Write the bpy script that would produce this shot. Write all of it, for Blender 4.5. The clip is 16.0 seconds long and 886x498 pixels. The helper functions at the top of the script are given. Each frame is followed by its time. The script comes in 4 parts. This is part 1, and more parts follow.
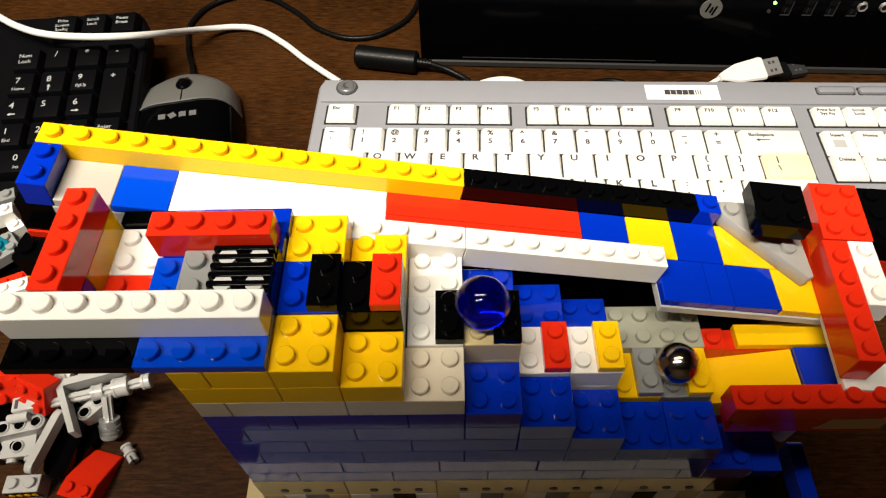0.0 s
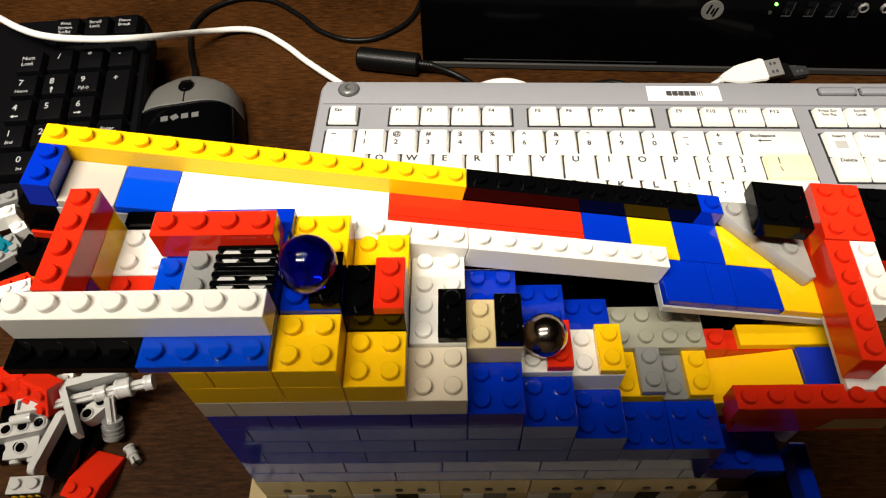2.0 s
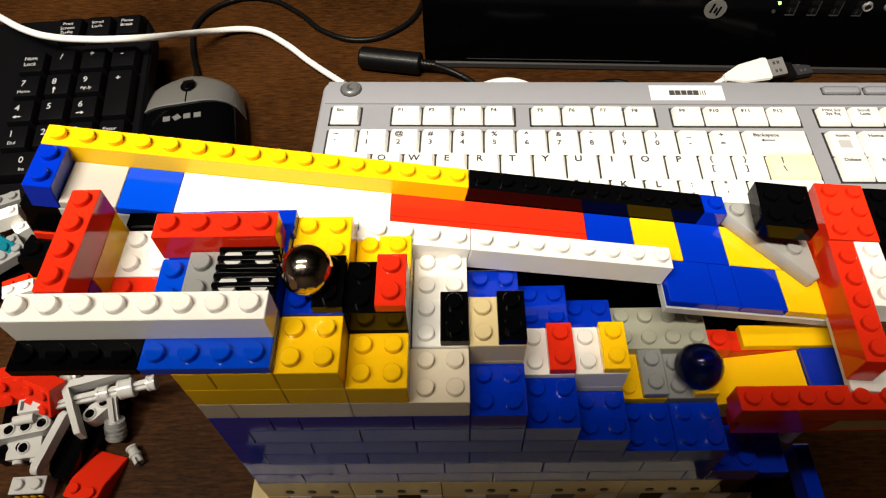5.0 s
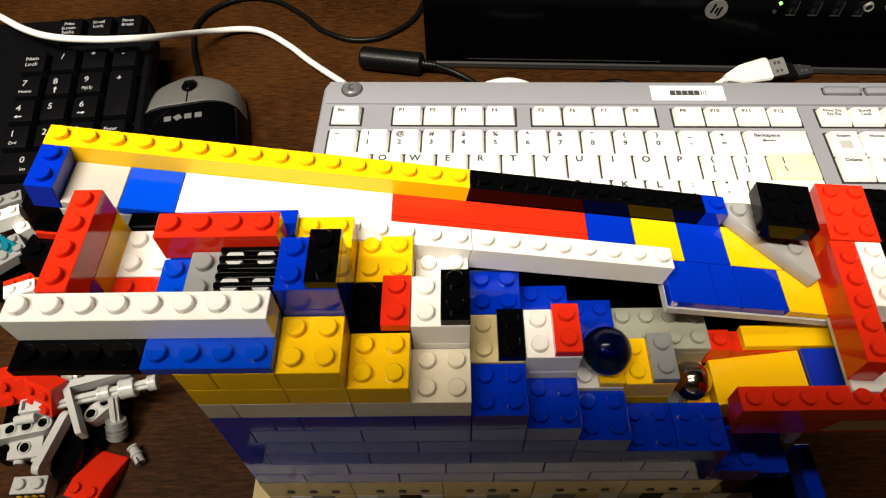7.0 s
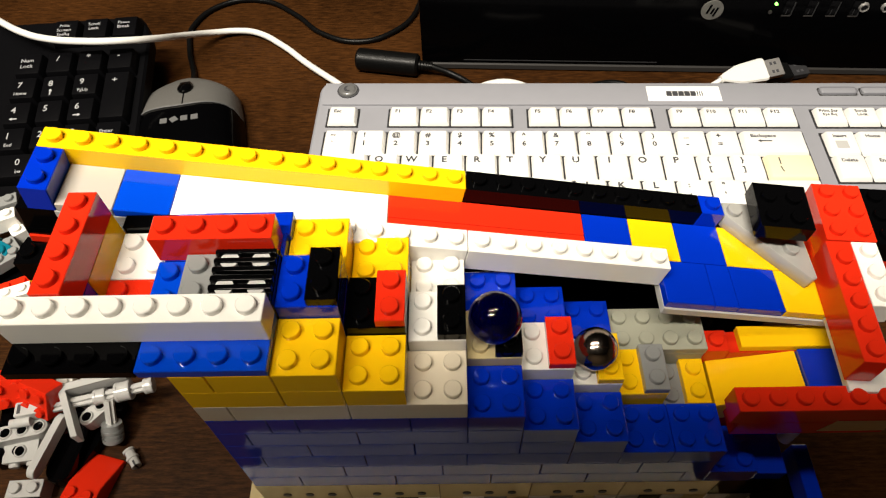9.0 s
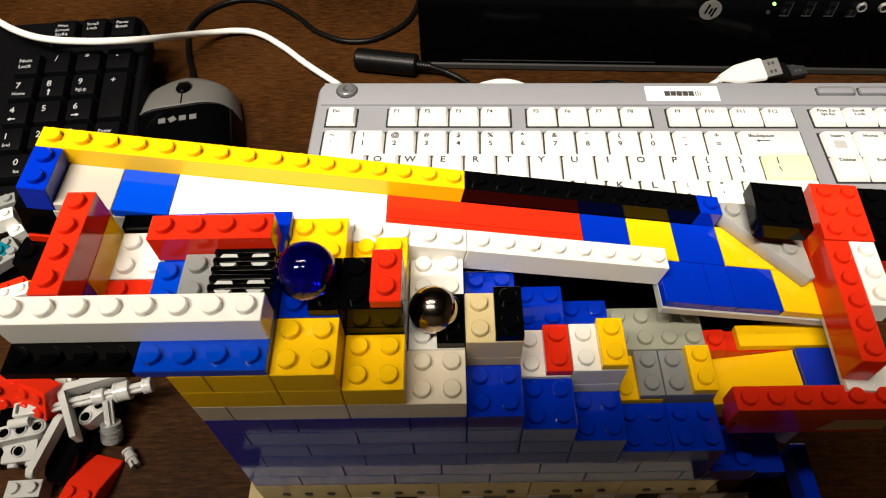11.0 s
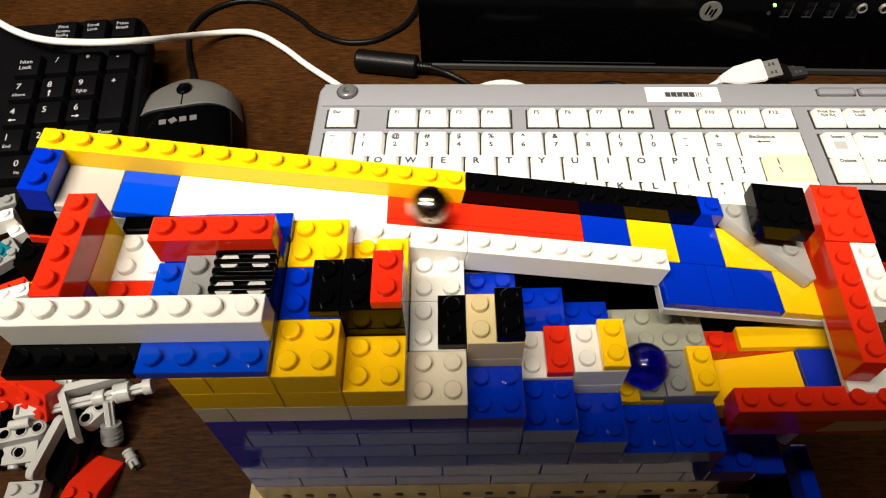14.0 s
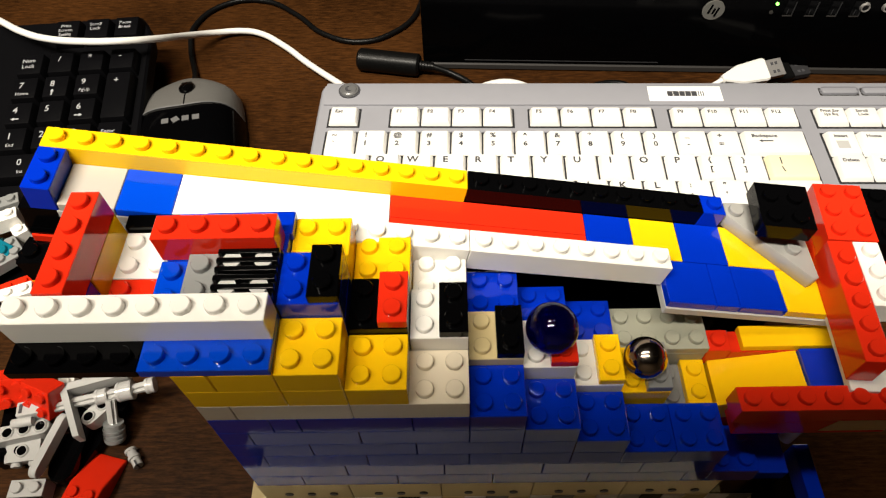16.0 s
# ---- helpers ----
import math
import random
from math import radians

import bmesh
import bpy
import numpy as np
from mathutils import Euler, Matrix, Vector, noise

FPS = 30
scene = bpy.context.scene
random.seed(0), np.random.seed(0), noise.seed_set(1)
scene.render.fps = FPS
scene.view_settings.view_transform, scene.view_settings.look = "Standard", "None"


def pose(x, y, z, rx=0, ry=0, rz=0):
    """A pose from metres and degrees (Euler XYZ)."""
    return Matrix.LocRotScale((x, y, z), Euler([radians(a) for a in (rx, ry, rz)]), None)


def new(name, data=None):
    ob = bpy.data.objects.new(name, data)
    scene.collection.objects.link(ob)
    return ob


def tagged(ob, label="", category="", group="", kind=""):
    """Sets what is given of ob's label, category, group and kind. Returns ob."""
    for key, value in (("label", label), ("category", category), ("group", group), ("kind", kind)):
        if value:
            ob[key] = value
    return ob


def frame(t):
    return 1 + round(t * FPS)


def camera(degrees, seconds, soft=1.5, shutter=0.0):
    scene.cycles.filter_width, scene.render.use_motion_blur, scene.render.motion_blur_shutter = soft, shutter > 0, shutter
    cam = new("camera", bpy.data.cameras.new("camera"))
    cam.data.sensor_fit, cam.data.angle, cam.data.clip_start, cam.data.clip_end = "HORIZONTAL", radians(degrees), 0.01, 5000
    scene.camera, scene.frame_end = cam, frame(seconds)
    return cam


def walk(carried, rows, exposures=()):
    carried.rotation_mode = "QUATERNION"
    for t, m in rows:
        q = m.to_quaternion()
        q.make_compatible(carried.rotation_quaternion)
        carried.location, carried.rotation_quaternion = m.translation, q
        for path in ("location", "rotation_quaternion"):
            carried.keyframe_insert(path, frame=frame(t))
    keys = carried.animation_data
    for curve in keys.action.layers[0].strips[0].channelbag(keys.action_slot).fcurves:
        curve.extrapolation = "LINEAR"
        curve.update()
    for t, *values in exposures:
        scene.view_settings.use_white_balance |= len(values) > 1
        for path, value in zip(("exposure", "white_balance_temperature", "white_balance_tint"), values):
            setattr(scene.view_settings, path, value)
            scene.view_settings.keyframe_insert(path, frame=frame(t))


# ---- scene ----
U, H, P = 0.008, 0.0096, 0.0032   # stud pitch, brick height, plate height
DESK = -0.166                     # height of the desk top; 0 is the top of the highest wall step

cam = camera(66.7, 16.0, soft=1.2, shutter=0.5)
PATH = [
    (0, pose(0.04521, -0.06874, 0.14936, 34.943, 1.120, -0.158)),
    (0.5, pose(0.04499, -0.06860, 0.14929, 35.020, 1.165, -0.181)),
    (1, pose(0.04515, -0.06863, 0.14947, 34.979, 1.202, -0.113)),
    (1.5, pose(0.04502, -0.06888, 0.14943, 35.131, 1.218, -0.134)),
    (2, pose(0.04485, -0.06952, 0.14935, 35.143, 1.249, -0.145)),
    (2.5, pose(0.04501, -0.06920, 0.14933, 35.217, 1.232, -0.182)),
    (3, pose(0.04480, -0.06924, 0.14950, 35.127, 1.245, -0.237)),
    (3.5, pose(0.04459, -0.06891, 0.14938, 35.067, 1.389, -0.025)),
    (4, pose(0.04492, -0.06861, 0.14927, 35.032, 1.444, -0.019)),
    (6.5, pose(0.04480, -0.06887, 0.14932, 35.102, 1.425, -0.089)),
    (7, pose(0.04463, -0.06874, 0.14939, 35.058, 1.456, -0.014)),
    (7.5, pose(0.04452, -0.06926, 0.14952, 35.116, 1.431, -0.072)),
    (8, pose(0.04486, -0.06913, 0.14948, 35.124, 1.372, -0.165)),
    (8.5, pose(0.04483, -0.06904, 0.14938, 35.218, 1.446, -0.120)),
    (9, pose(0.04517, -0.06839, 0.14900, 35.158, 1.400, -0.275)),
    (11.5, pose(0.04504, -0.06869, 0.14922, 35.159, 1.317, -0.376)),
    (12, pose(0.04504, -0.06814, 0.14924, 35.113, 1.366, -0.335)),
    (12.5, pose(0.04500, -0.06800, 0.14900, 35.132, 1.439, -0.253)),
    (13, pose(0.04490, -0.06811, 0.14914, 35.125, 1.399, -0.313)),
    (13.5, pose(0.04507, -0.06869, 0.14895, 35.285, 1.346, -0.361)),
    (14, pose(0.04482, -0.06849, 0.14917, 35.226, 1.328, -0.375)),
    (14.5, pose(0.04476, -0.06863, 0.14911, 35.242, 1.348, -0.366)),
    (15, pose(0.04466, -0.06806, 0.14915, 35.127, 1.514, -0.197)),
    (15.5, pose(0.04488, -0.06836, 0.14902, 35.157, 1.525, -0.263)),
    (16, pose(0.04476, -0.06866, 0.14910, 35.179, 1.437, -0.247)),
]

walk(cam, PATH)

# ---- light ----
world = bpy.data.worlds.new("world")
scene.world = world
world.use_nodes = True
world.node_tree.nodes["Background"].inputs[0].default_value = (0.9, 0.95, 1.0, 1)
world.node_tree.nodes["Background"].inputs[1].default_value = 0.15


def lamp(x, y, z, sx, sy, watts, colour):
    data = bpy.data.lights.new("overhead_light", "AREA")
    data.shape, data.size, data.size_y, data.energy, data.color = "RECTANGLE", sx, sy, watts, colour
    ob = new("overhead_light", data)
    ob.matrix_basis = pose(x, y, z)
    return ob


CEILING = 1.75
lamp(-0.45, -0.55, CEILING - 0.05, 1.15, 0.12, 65, (1.0, 0.92, 0.79))   # the row of tubes behind the desk's user
lamp(-0.30, 0.15, CEILING - 0.05, 1.15, 0.12, 8.5, (1.0, 0.88, 0.72))      # weak fill added over the desk to lift the step tops, no known fixture
scene.view_settings.exposure = 0.56


# ---- materials ----
def material(name, colour, rough=0.3, metal=0.0, grain=0.0, scale=400.0, bump=0.0, spec=0.35, var=0.06, coat=0.0):
    """A surface with fine variation of colour and gloss at two scales and a slight relief."""
    m = bpy.data.materials.new(name)
    m.use_nodes = True
    nt = m.node_tree
    b = nt.nodes["Principled BSDF"]
    b.inputs["Roughness"].default_value = rough
    b.inputs["Metallic"].default_value = metal
    b.inputs["Specular IOR Level"].default_value = spec
    b.inputs["Coat Weight"].default_value = coat
    co = nt.nodes.new("ShaderNodeTexCoord")
    big = nt.nodes.new("ShaderNodeTexNoise")
    big.inputs["Scale"].default_value = scale / 8
    big.inputs["Detail"].default_value = 3
    fine = nt.nodes.new("ShaderNodeTexNoise")
    fine.inputs["Scale"].default_value = scale * 3
    fine.inputs["Detail"].default_value = 4
    info = nt.nodes.new("ShaderNodeObjectInfo")
    for n in (big, fine):
        nt.links.new(co.outputs["Object"], n.inputs["Vector"])
    add = nt.nodes.new("ShaderNodeMath")
    add.operation = "ADD"
    nt.links.new(big.outputs[0], add.inputs[0])
    nt.links.new(info.outputs["Random"], add.inputs[1])
    ramp = nt.nodes.new("ShaderNodeMapRange")
    ramp.inputs[1].default_value, ramp.inputs[2].default_value = 0.2, 1.7
    ramp.inputs[3].default_value, ramp.inputs[4].default_value = 1 - var, 1 + var
    nt.links.new(add.outputs[0], ramp.inputs[0])
    mix = nt.nodes.new("ShaderNodeVectorMath")
    mix.operation = "SCALE"
    mix.inputs[0].default_value = colour
    nt.links.new(ramp.outputs[0], mix.inputs["Scale"])
    nt.links.new(mix.outputs[0], b.inputs["Base Color"])
    gl = nt.nodes.new("ShaderNodeMapRange")
    gl.inputs[1].default_value, gl.inputs[2].default_value = 0.35, 0.65
    gl.inputs[3].default_value, gl.inputs[4].default_value = rough * 0.75, min(1, rough * 1.35)
    nt.links.new(fine.outputs[0], gl.inputs[0])
    nt.links.new(gl.outputs[0], b.inputs["Roughness"])
    if bump:
        bp = nt.nodes.new("ShaderNodeBump")
        bp.inputs["Strength"].default_value = bump
        bp.inputs["Distance"].default_value = 0.0004
        nt.links.new(fine.outputs[0], bp.inputs["Height"])
        nt.links.new(bp.outputs[0], b.inputs["Normal"])
    return m


RED = material("red_plastic", (0.62, 0.022, 0.006), 0.09, bump=0.015, spec=0.3)
YEL = material("yellow_plastic", (0.86, 0.505, 0.004), 0.10, bump=0.015, spec=0.3)
BLU = material("blue_plastic", (0.0005, 0.023, 0.42), 0.05, bump=0.006, spec=0.5)
AZU = material("bright_blue_plastic", (0.0005, 0.047, 0.50), 0.08, bump=0.015, spec=0.4)
WHI = material("white_plastic", (0.78, 0.76, 0.71), 0.10, bump=0.015, spec=0.45)
BLA = material("black_plastic", (0.0012, 0.0012, 0.0014), 0.09, bump=0.01, spec=0.12)
GRY = material("grey_plastic", (0.22, 0.225, 0.22), 0.12, bump=0.015, spec=0.45)
OGR = material("old_grey_plastic", (0.30, 0.30, 0.235), 0.13, bump=0.015, spec=0.45)
LGR = material("pale_grey_plastic", (0.46, 0.455, 0.44), 0.13, bump=0.015, spec=0.45)
MGR = material("light_grey_plastic", (0.32, 0.315, 0.295), 0.16, bump=0.015, spec=0.45)
TAN = material("tan_plastic", (0.62, 0.50, 0.26), 0.11, bump=0.015, spec=0.45)
TEAL = material("teal_plastic", (0.004, 0.12, 0.17), 0.12, bump=0.015, spec=0.45)
KEYW = material("white_key_plastic", (0.74, 0.73, 0.70), 0.42, bump=0.12, scale=900)
KEYY = material("yellowed_key_plastic", (0.76, 0.68, 0.47), 0.42, bump=0.12, scale=900)
CASE = material("silver_grey_case", (0.25, 0.253, 0.278), 0.45, bump=0.15, scale=900)
KEYB = material("black_key_plastic", (0.0025, 0.0025, 0.003), 0.4, bump=0.15, scale=900, spec=0.04)
INK = material("dark_ink", (0.05, 0.05, 0.055), 0.5)
INKW = material("white_ink", (0.36, 0.36, 0.37), 0.5)
PAPER = material("white_paper", (0.85, 0.85, 0.84), 0.7, bump=0.05)
GLOSS = material("black_gloss_plastic", (0.001, 0.001, 0.0012), 0.12, bump=0.01, spec=0.035)
STRIP = material("dim_grey_plastic", (0.030, 0.028, 0.027), 0.4, spec=0.15)
EMBLEM = material("dull_silver", (0.15, 0.15, 0.15), 0.4, metal=0.3)
DGR = material("dark_grey_fill", (0.02, 0.02, 0.022), 0.6, spec=0.2)
MOUSEG = material("mouse_grey_plastic", (0.11, 0.107, 0.10), 0.38, bump=0.1, scale=900)
METAL = material("bare_metal", (0.36, 0.35, 0.34), 0.45, metal=0.7)
STEEL = material("polished_steel", (0.52, 0.43, 0.36), 0.13, metal=1.0, var=0.03)
# dusty white with the front wall's warm bounced light put into the colour
WWHI = material("warm_tinted_white_plastic", (0.66, 0.585, 0.45), 0.12, bump=0.015, spec=0.45, var=0.1)
# white for the ramp's first tile, with its shading put into the colour
SWHI = material("shaded_white_plastic", (0.42, 0.39, 0.345), 0.12, bump=0.015, spec=0.45)
RUBBER = material("black_rubber", (0.003, 0.003, 0.003), 0.35, spec=0.14)
WCABLE = material("white_cable_jacket", (0.7, 0.69, 0.66), 0.4)
# far darker than cream paint and white tile, to hold bounced light down
WALLP = material("darkened_wall_paint", (0.075, 0.054, 0.032), 0.8, scale=20, bump=0.05)
CEILP = material("darkened_ceiling_tile", (0.08, 0.08, 0.08), 0.9, scale=30, bump=0.05)


def wood():
    m = bpy.data.materials.new("dark_walnut_laminate")
    m.use_nodes = True
    nt = m.node_tree
    b = nt.nodes["Principled BSDF"]
    co = nt.nodes.new("ShaderNodeTexCoord")
    mp = nt.nodes.new("ShaderNodeMapping")
    mp.inputs["Scale"].default_value = (60, 420, 120)
    nt.links.new(co.outputs["Object"], mp.inputs["Vector"])
    n1 = nt.nodes.new("ShaderNodeTexNoise")
    n1.inputs["Scale"].default_value, n1.inputs["Detail"].default_value = 1.6, 10
    n1.inputs["Roughness"].default_value = 0.78
    nt.links.new(mp.outputs[0], n1.inputs["Vector"])
    n2 = nt.nodes.new("ShaderNodeTexNoise")
    n2.inputs["Scale"].default_value, n2.inputs["Detail"].default_value = 9, 3
    nt.links.new(co.outputs["Object"], n2.inputs["Vector"])
    add = nt.nodes.new("ShaderNodeMath")
    add.operation = "MULTIPLY_ADD"
    add.inputs[1].default_value = 0.4
    nt.links.new(n2.outputs[0], add.inputs[0])
    nt.links.new(n1.outputs[0], add.inputs[2])
    cr = nt.nodes.new("ShaderNodeValToRGB")
    e = cr.color_ramp.elements
    e[0].position, e[0].color = 0.50, (0.0045, 0.0016, 0.0005, 1)
    e[1].position, e[1].color = 0.95, (0.085, 0.031, 0.0075, 1)
    mid = e.new(0.66)
    mid.color = (0.026, 0.0095, 0.0023, 1)
    nt.links.new(add.outputs[0], cr.inputs[0])
    nt.links.new(cr.outputs[0], b.inputs["Base Color"])
    b.inputs["Roughness"].default_value = 0.5
    b.inputs["Specular IOR Level"].default_value = 0.06
    bp = nt.nodes.new("ShaderNodeBump")
    bp.inputs["Strength"].default_value, bp.inputs["Distance"].default_value = 0.15, 0.0003
    nt.links.new(n1.outputs[0], bp.inputs["Height"])
    nt.links.new(bp.outputs[0], b.inputs["Normal"])
    return m


WOOD = wood()


def blue_glass():
    m = bpy.data.materials.new("blue_glass")
    m.use_nodes = True
    b = m.node_tree.nodes["Principled BSDF"]
    b.inputs["Base Color"].default_value = (0.0004, 0.0035, 0.52, 1)
    b.inputs["Transmission Weight"].default_value = 0.98
    b.inputs["Roughness"].default_value = 0.01
    b.inputs["IOR"].default_value = 1.5
    return m


def glow(name, colour, power):
    m = bpy.data.materials.new(name)
    m.use_nodes = True
    b = m.node_tree.nodes["Principled BSDF"]
    b.inputs["Base Color"].default_value = (*colour, 1)
    b.inputs["Emission Color"].default_value = (*colour, 1)
    b.inputs["Emission Strength"].default_value = power
    return m


GLASS = blue_glass()
LED = glow("green_led", (0.2, 1.0, 0.1), 3)


# ---- mesh helpers ----
def link(name, mesh, mat, parent=None, m=None, label=""):
    ob = new(name, mesh)
    if mat is not None and not mesh.materials:
        mesh.materials.append(mat)
    if parent is not None:
        ob.parent = parent
    if m is not None:
        ob.matrix_basis = m
    if label:
        ob["label"] = label
    return ob


def done(bm, name, smooth=35):
    me = bpy.data.meshes.new(name)
    bmesh.ops.recalc_face_normals(bm, faces=bm.faces)
    bm.to_mesh(me)
    bm.free()
    if smooth:
        for p in me.polygons:
            p.use_smooth = True
        me.set_sharp_from_angle(angle=radians(smooth))
    return me


def part(name, bm, mat, parent=None, label="", m=None, smooth=35):
    """One bmesh as one mesh object under a thing or a part."""
    return link(name, done(bm, name, smooth), mat, parent, m, label)


def box(bm, x0, y0, z0, x1, y1, z1, bevel=0.0, seg=1):
    r = bmesh.ops.create_cube(bm, size=1)
    bmesh.ops.scale(bm, vec=(x1 - x0, y1 - y0, z1 - z0), verts=r["verts"])
    bmesh.ops.translate(bm, vec=((x0 + x1) / 2, (y0 + y1) / 2, (z0 + z1) / 2), verts=r["verts"])
    if bevel:
        bmesh.ops.bevel(bm, geom=list({e for v in r["verts"] for e in v.link_edges}), offset=bevel, segments=seg, affect="EDGES", profile=0.6)
    return bm


def cyl(bm, x, y, z0, z1, r, seg=20, r2=None, m=None):
    t = Matrix.Translation((x, y, (z0 + z1) / 2))
    return bmesh.ops.create_cone(bm, cap_ends=True, segments=seg, radius1=r, radius2=r if r2 is None else r2, depth=z1 - z0, matrix=(m @ t) if m else t)["verts"]


def stud(bm, x, y, z):
    cyl(bm, x, y, z - 0.0001, z + 0.0015, 0.00243, 20)
    cyl(bm, x, y, z + 0.0015, z + 0.0018, 0.00243, 20, 0.0022)


def prism(bm, pts, z0, z1, bevel=0.0):
    """An upright prism over the outline pts."""
    lo = [bm.verts.new((x, y, z0)) for x, y in pts]
    hi = [bm.verts.new((x, y, z1)) for x, y in pts]
    n = len(pts)
    faces = [bm.faces.new(hi), bm.faces.new(lo[::-1])]
    faces += [bm.faces.new((lo[i], lo[(i + 1) % n], hi[(i + 1) % n], hi[i])) for i in range(n)]
    if bevel:
        bmesh.ops.bevel(bm, geom=list({e for f in faces for e in f.edges}), offset=bevel, segments=1, affect="EDGES")
    return bm


MESHES = {}


def brick_mesh(nx, ny, plates, studs, mat):
    """A toy brick: nx by ny studs, so many plates high, bevelled, with its origin at a lower corner."""
    key = (nx, ny, plates, studs, mat.name)
    if key not in MESHES:
        bm = bmesh.new()
        g, h = 0.00010, plates * P
        box(bm, g, g, 0.00005, nx * U - g, ny * U - g, h, 0.00020)
        if studs:
            for i in range(round(nx)):
                for j in range(round(ny)):
                    stud(bm, (i + 0.5) * U, (j + 0.5) * U, h)
        MESHES[key] = done(bm, "brick", 20)
        MESHES[key].materials.append(mat)
    return MESHES[key]


def brick(parent, x, y, z, nx, ny, mat, plates=3, studs=True, name="", label=""):
    """A brick whose top lies at z (in brick heights), its corner at x, y (in studs), in its parent's space."""
    name = name or ("brick" if plates >= 3 else "plate" if studs else "tile")
    ob = link(name, brick_mesh(nx, ny, plates, studs, mat), None, parent, pose(x * U, y * U, z * H - plates * P), label)
    return ob


def tube(name, pts, r, mat, parent=None, m=None, label="", res=6):
    """A bent cable along the points, as a mesh."""
    cu = bpy.data.curves.new(name, "CURVE")
    cu.dimensions, cu.bevel_depth, cu.bevel_resolution, cu.resolution_u = "3D", r, 4, res
    cu.use_fill_caps = True
    sp = cu.splines.new("BEZIER")
    sp.bezier_points.add(len(pts) - 1)
    for bp, p in zip(sp.bezier_points, pts):
        bp.co = p
        bp.handle_left_type = bp.handle_right_type = "AUTO"
    tmp = new(name + "_curve", cu)
    me = bpy.data.meshes.new_from_object(tmp.evaluated_get(bpy.context.evaluated_depsgraph_get()))
    bpy.data.objects.remove(tmp)
    me.name = name
    me.materials.clear()
    for p in me.polygons:
        p.use_smooth = True
    return link(name, me, mat, parent, m, label)


TEXTS = {}


def text_mesh(s, size, mat):
    key = (s, round(size, 5), mat.name)
    if key not in TEXTS:
        cu = bpy.data.curves.new("legend", "FONT")
        cu.body, cu.size, cu.align_x, cu.align_y, cu.extrude, cu.resolution_u = s, size, "CENTER", "CENTER", 0.00003, 2
        cu.offset = size * (0.03 if mat is INK else 0.004)
        tmp = new("legend_curve", cu)
        me = bpy.data.meshes.new_from_object(tmp.evaluated_get(bpy.context.evaluated_depsgraph_get()))
        bpy.data.objects.remove(tmp)
        me.materials.clear()
        me.materials.append(mat)
        TEXTS[key] = me
    return TEXTS[key]


def empty(name, m=None):
    ob = new(name)
    ob.empty_display_size = 0.02
    if m is not None:
        ob.matrix_basis = m
    return ob


# ---- the room and the desk ----
def slab(name, x0, y0, z0, x1, y1, z1, mat, label, category):
    bm = bmesh.new()
    box(bm, x0, y0, z0, x1, y1, z1)
    return tagged(part(name, bm, mat, smooth=0), label, category, kind="structure")


FLOOR = DESK - 0.74
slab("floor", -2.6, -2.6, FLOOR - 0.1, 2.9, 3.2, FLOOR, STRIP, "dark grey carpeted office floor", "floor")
slab("ceiling", -2.6, -2.6, CEILING, 2.9, 3.2, CEILING + 0.1, CEILP, "unseen tiled office ceiling, coloured dark to limit bounced light", "ceiling")
slab("wall_north", -2.6, 3.2, FLOOR, 2.9, 3.3, CEILING, WALLP, "plain unseen office wall, coloured dark to limit bounced light", "wall")
slab("wall_south", -2.6, -2.7, FLOOR, 2.9, -2.6, CEILING, WALLP, "plain unseen office wall, coloured dark to limit bounced light", "wall")
# unseen rail added behind the camera to shade the front wall and steps
slab("partition_south", -0.29, -0.235, 0.52, 2.9, -0.185, 0.622, WALLP, "unseen rail added to shade the front wall, raised on posts", "partition")
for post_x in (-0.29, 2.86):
    slab("partition_post", post_x, -0.230, FLOOR, post_x + 0.04, -0.190, 0.518, WALLP, "slim post of the added shading rail", "post")
slab("wall_west", -2.7, -2.6, FLOOR, -2.6, 3.2, CEILING, WALLP, "plain unseen office wall, coloured dark to limit bounced light", "wall")
slab("wall_east", 2.9, -2.6, FLOOR, 3.0, 3.2, CEILING, WALLP, "plain unseen office wall, coloured dark to limit bounced light", "wall")


def desk():
    ob = tagged(empty("desk", pose(0.1, 0.25, DESK)), "dark walnut laminate office desk covered in clutter", "desk")
    bm = bmesh.new()
    box(bm, -0.9, -0.4, -0.03, 0.9, 0.45, 0, 0.002, 2)
    part("desktop", bm, WOOD, ob)
    for sx in (-0.86, 0.83):
        bm = bmesh.new()
        box(bm, sx, -0.36, FLOOR - DESK, sx + 0.03, 0.42, -0.03)
        part("side_panel", bm, WOOD, ob)
    return ob


desk()
# ---- the brick marble machine ----
machine = tagged(empty("marble_machine", pose(0, 0, 0)), "toy brick marble staircase lift in red, yellow, blue, white and black", "toy machine")

def pin_holes(ob, a, b):
    """Small round holes across the front of a brick that spans a to b."""
    for i in range(math.ceil(a + 0.5), math.floor(b - 0.5) + 1):
        bm = bmesh.new()
        cyl(bm, 0, 0, -0.0003, 0.0003, 0.0015, 16)
        part("pin_hole", bm, STRIP, ob, "dark round pin hole", pose((i - a) * U, 0.0001, 0.0056, 90))


# front wall: courses of bricks, one step of two studs lower per course; joints in studs
COURSES = (
    (YEL, (-3, -2, 0, 2)), (YEL, (-3, 0, 2, 4)), (WWHI, (-3, -2, 2, 6)), (BLU, (-3, -1, 0, 4, 6, 8)),
    (BLU, (-3, -2, 2, 6, 8, 10)), (BLU, (-3, 0, 4, 8, 10, 12)), (BLU, (-3, -2, 2, 6, 10, 12, 14, 16)),
    (BLU, (-3, 1, 5, 9, 13, 16)), (BLU, (-3, -1, 3, 7, 11, 15, 16, 18)))
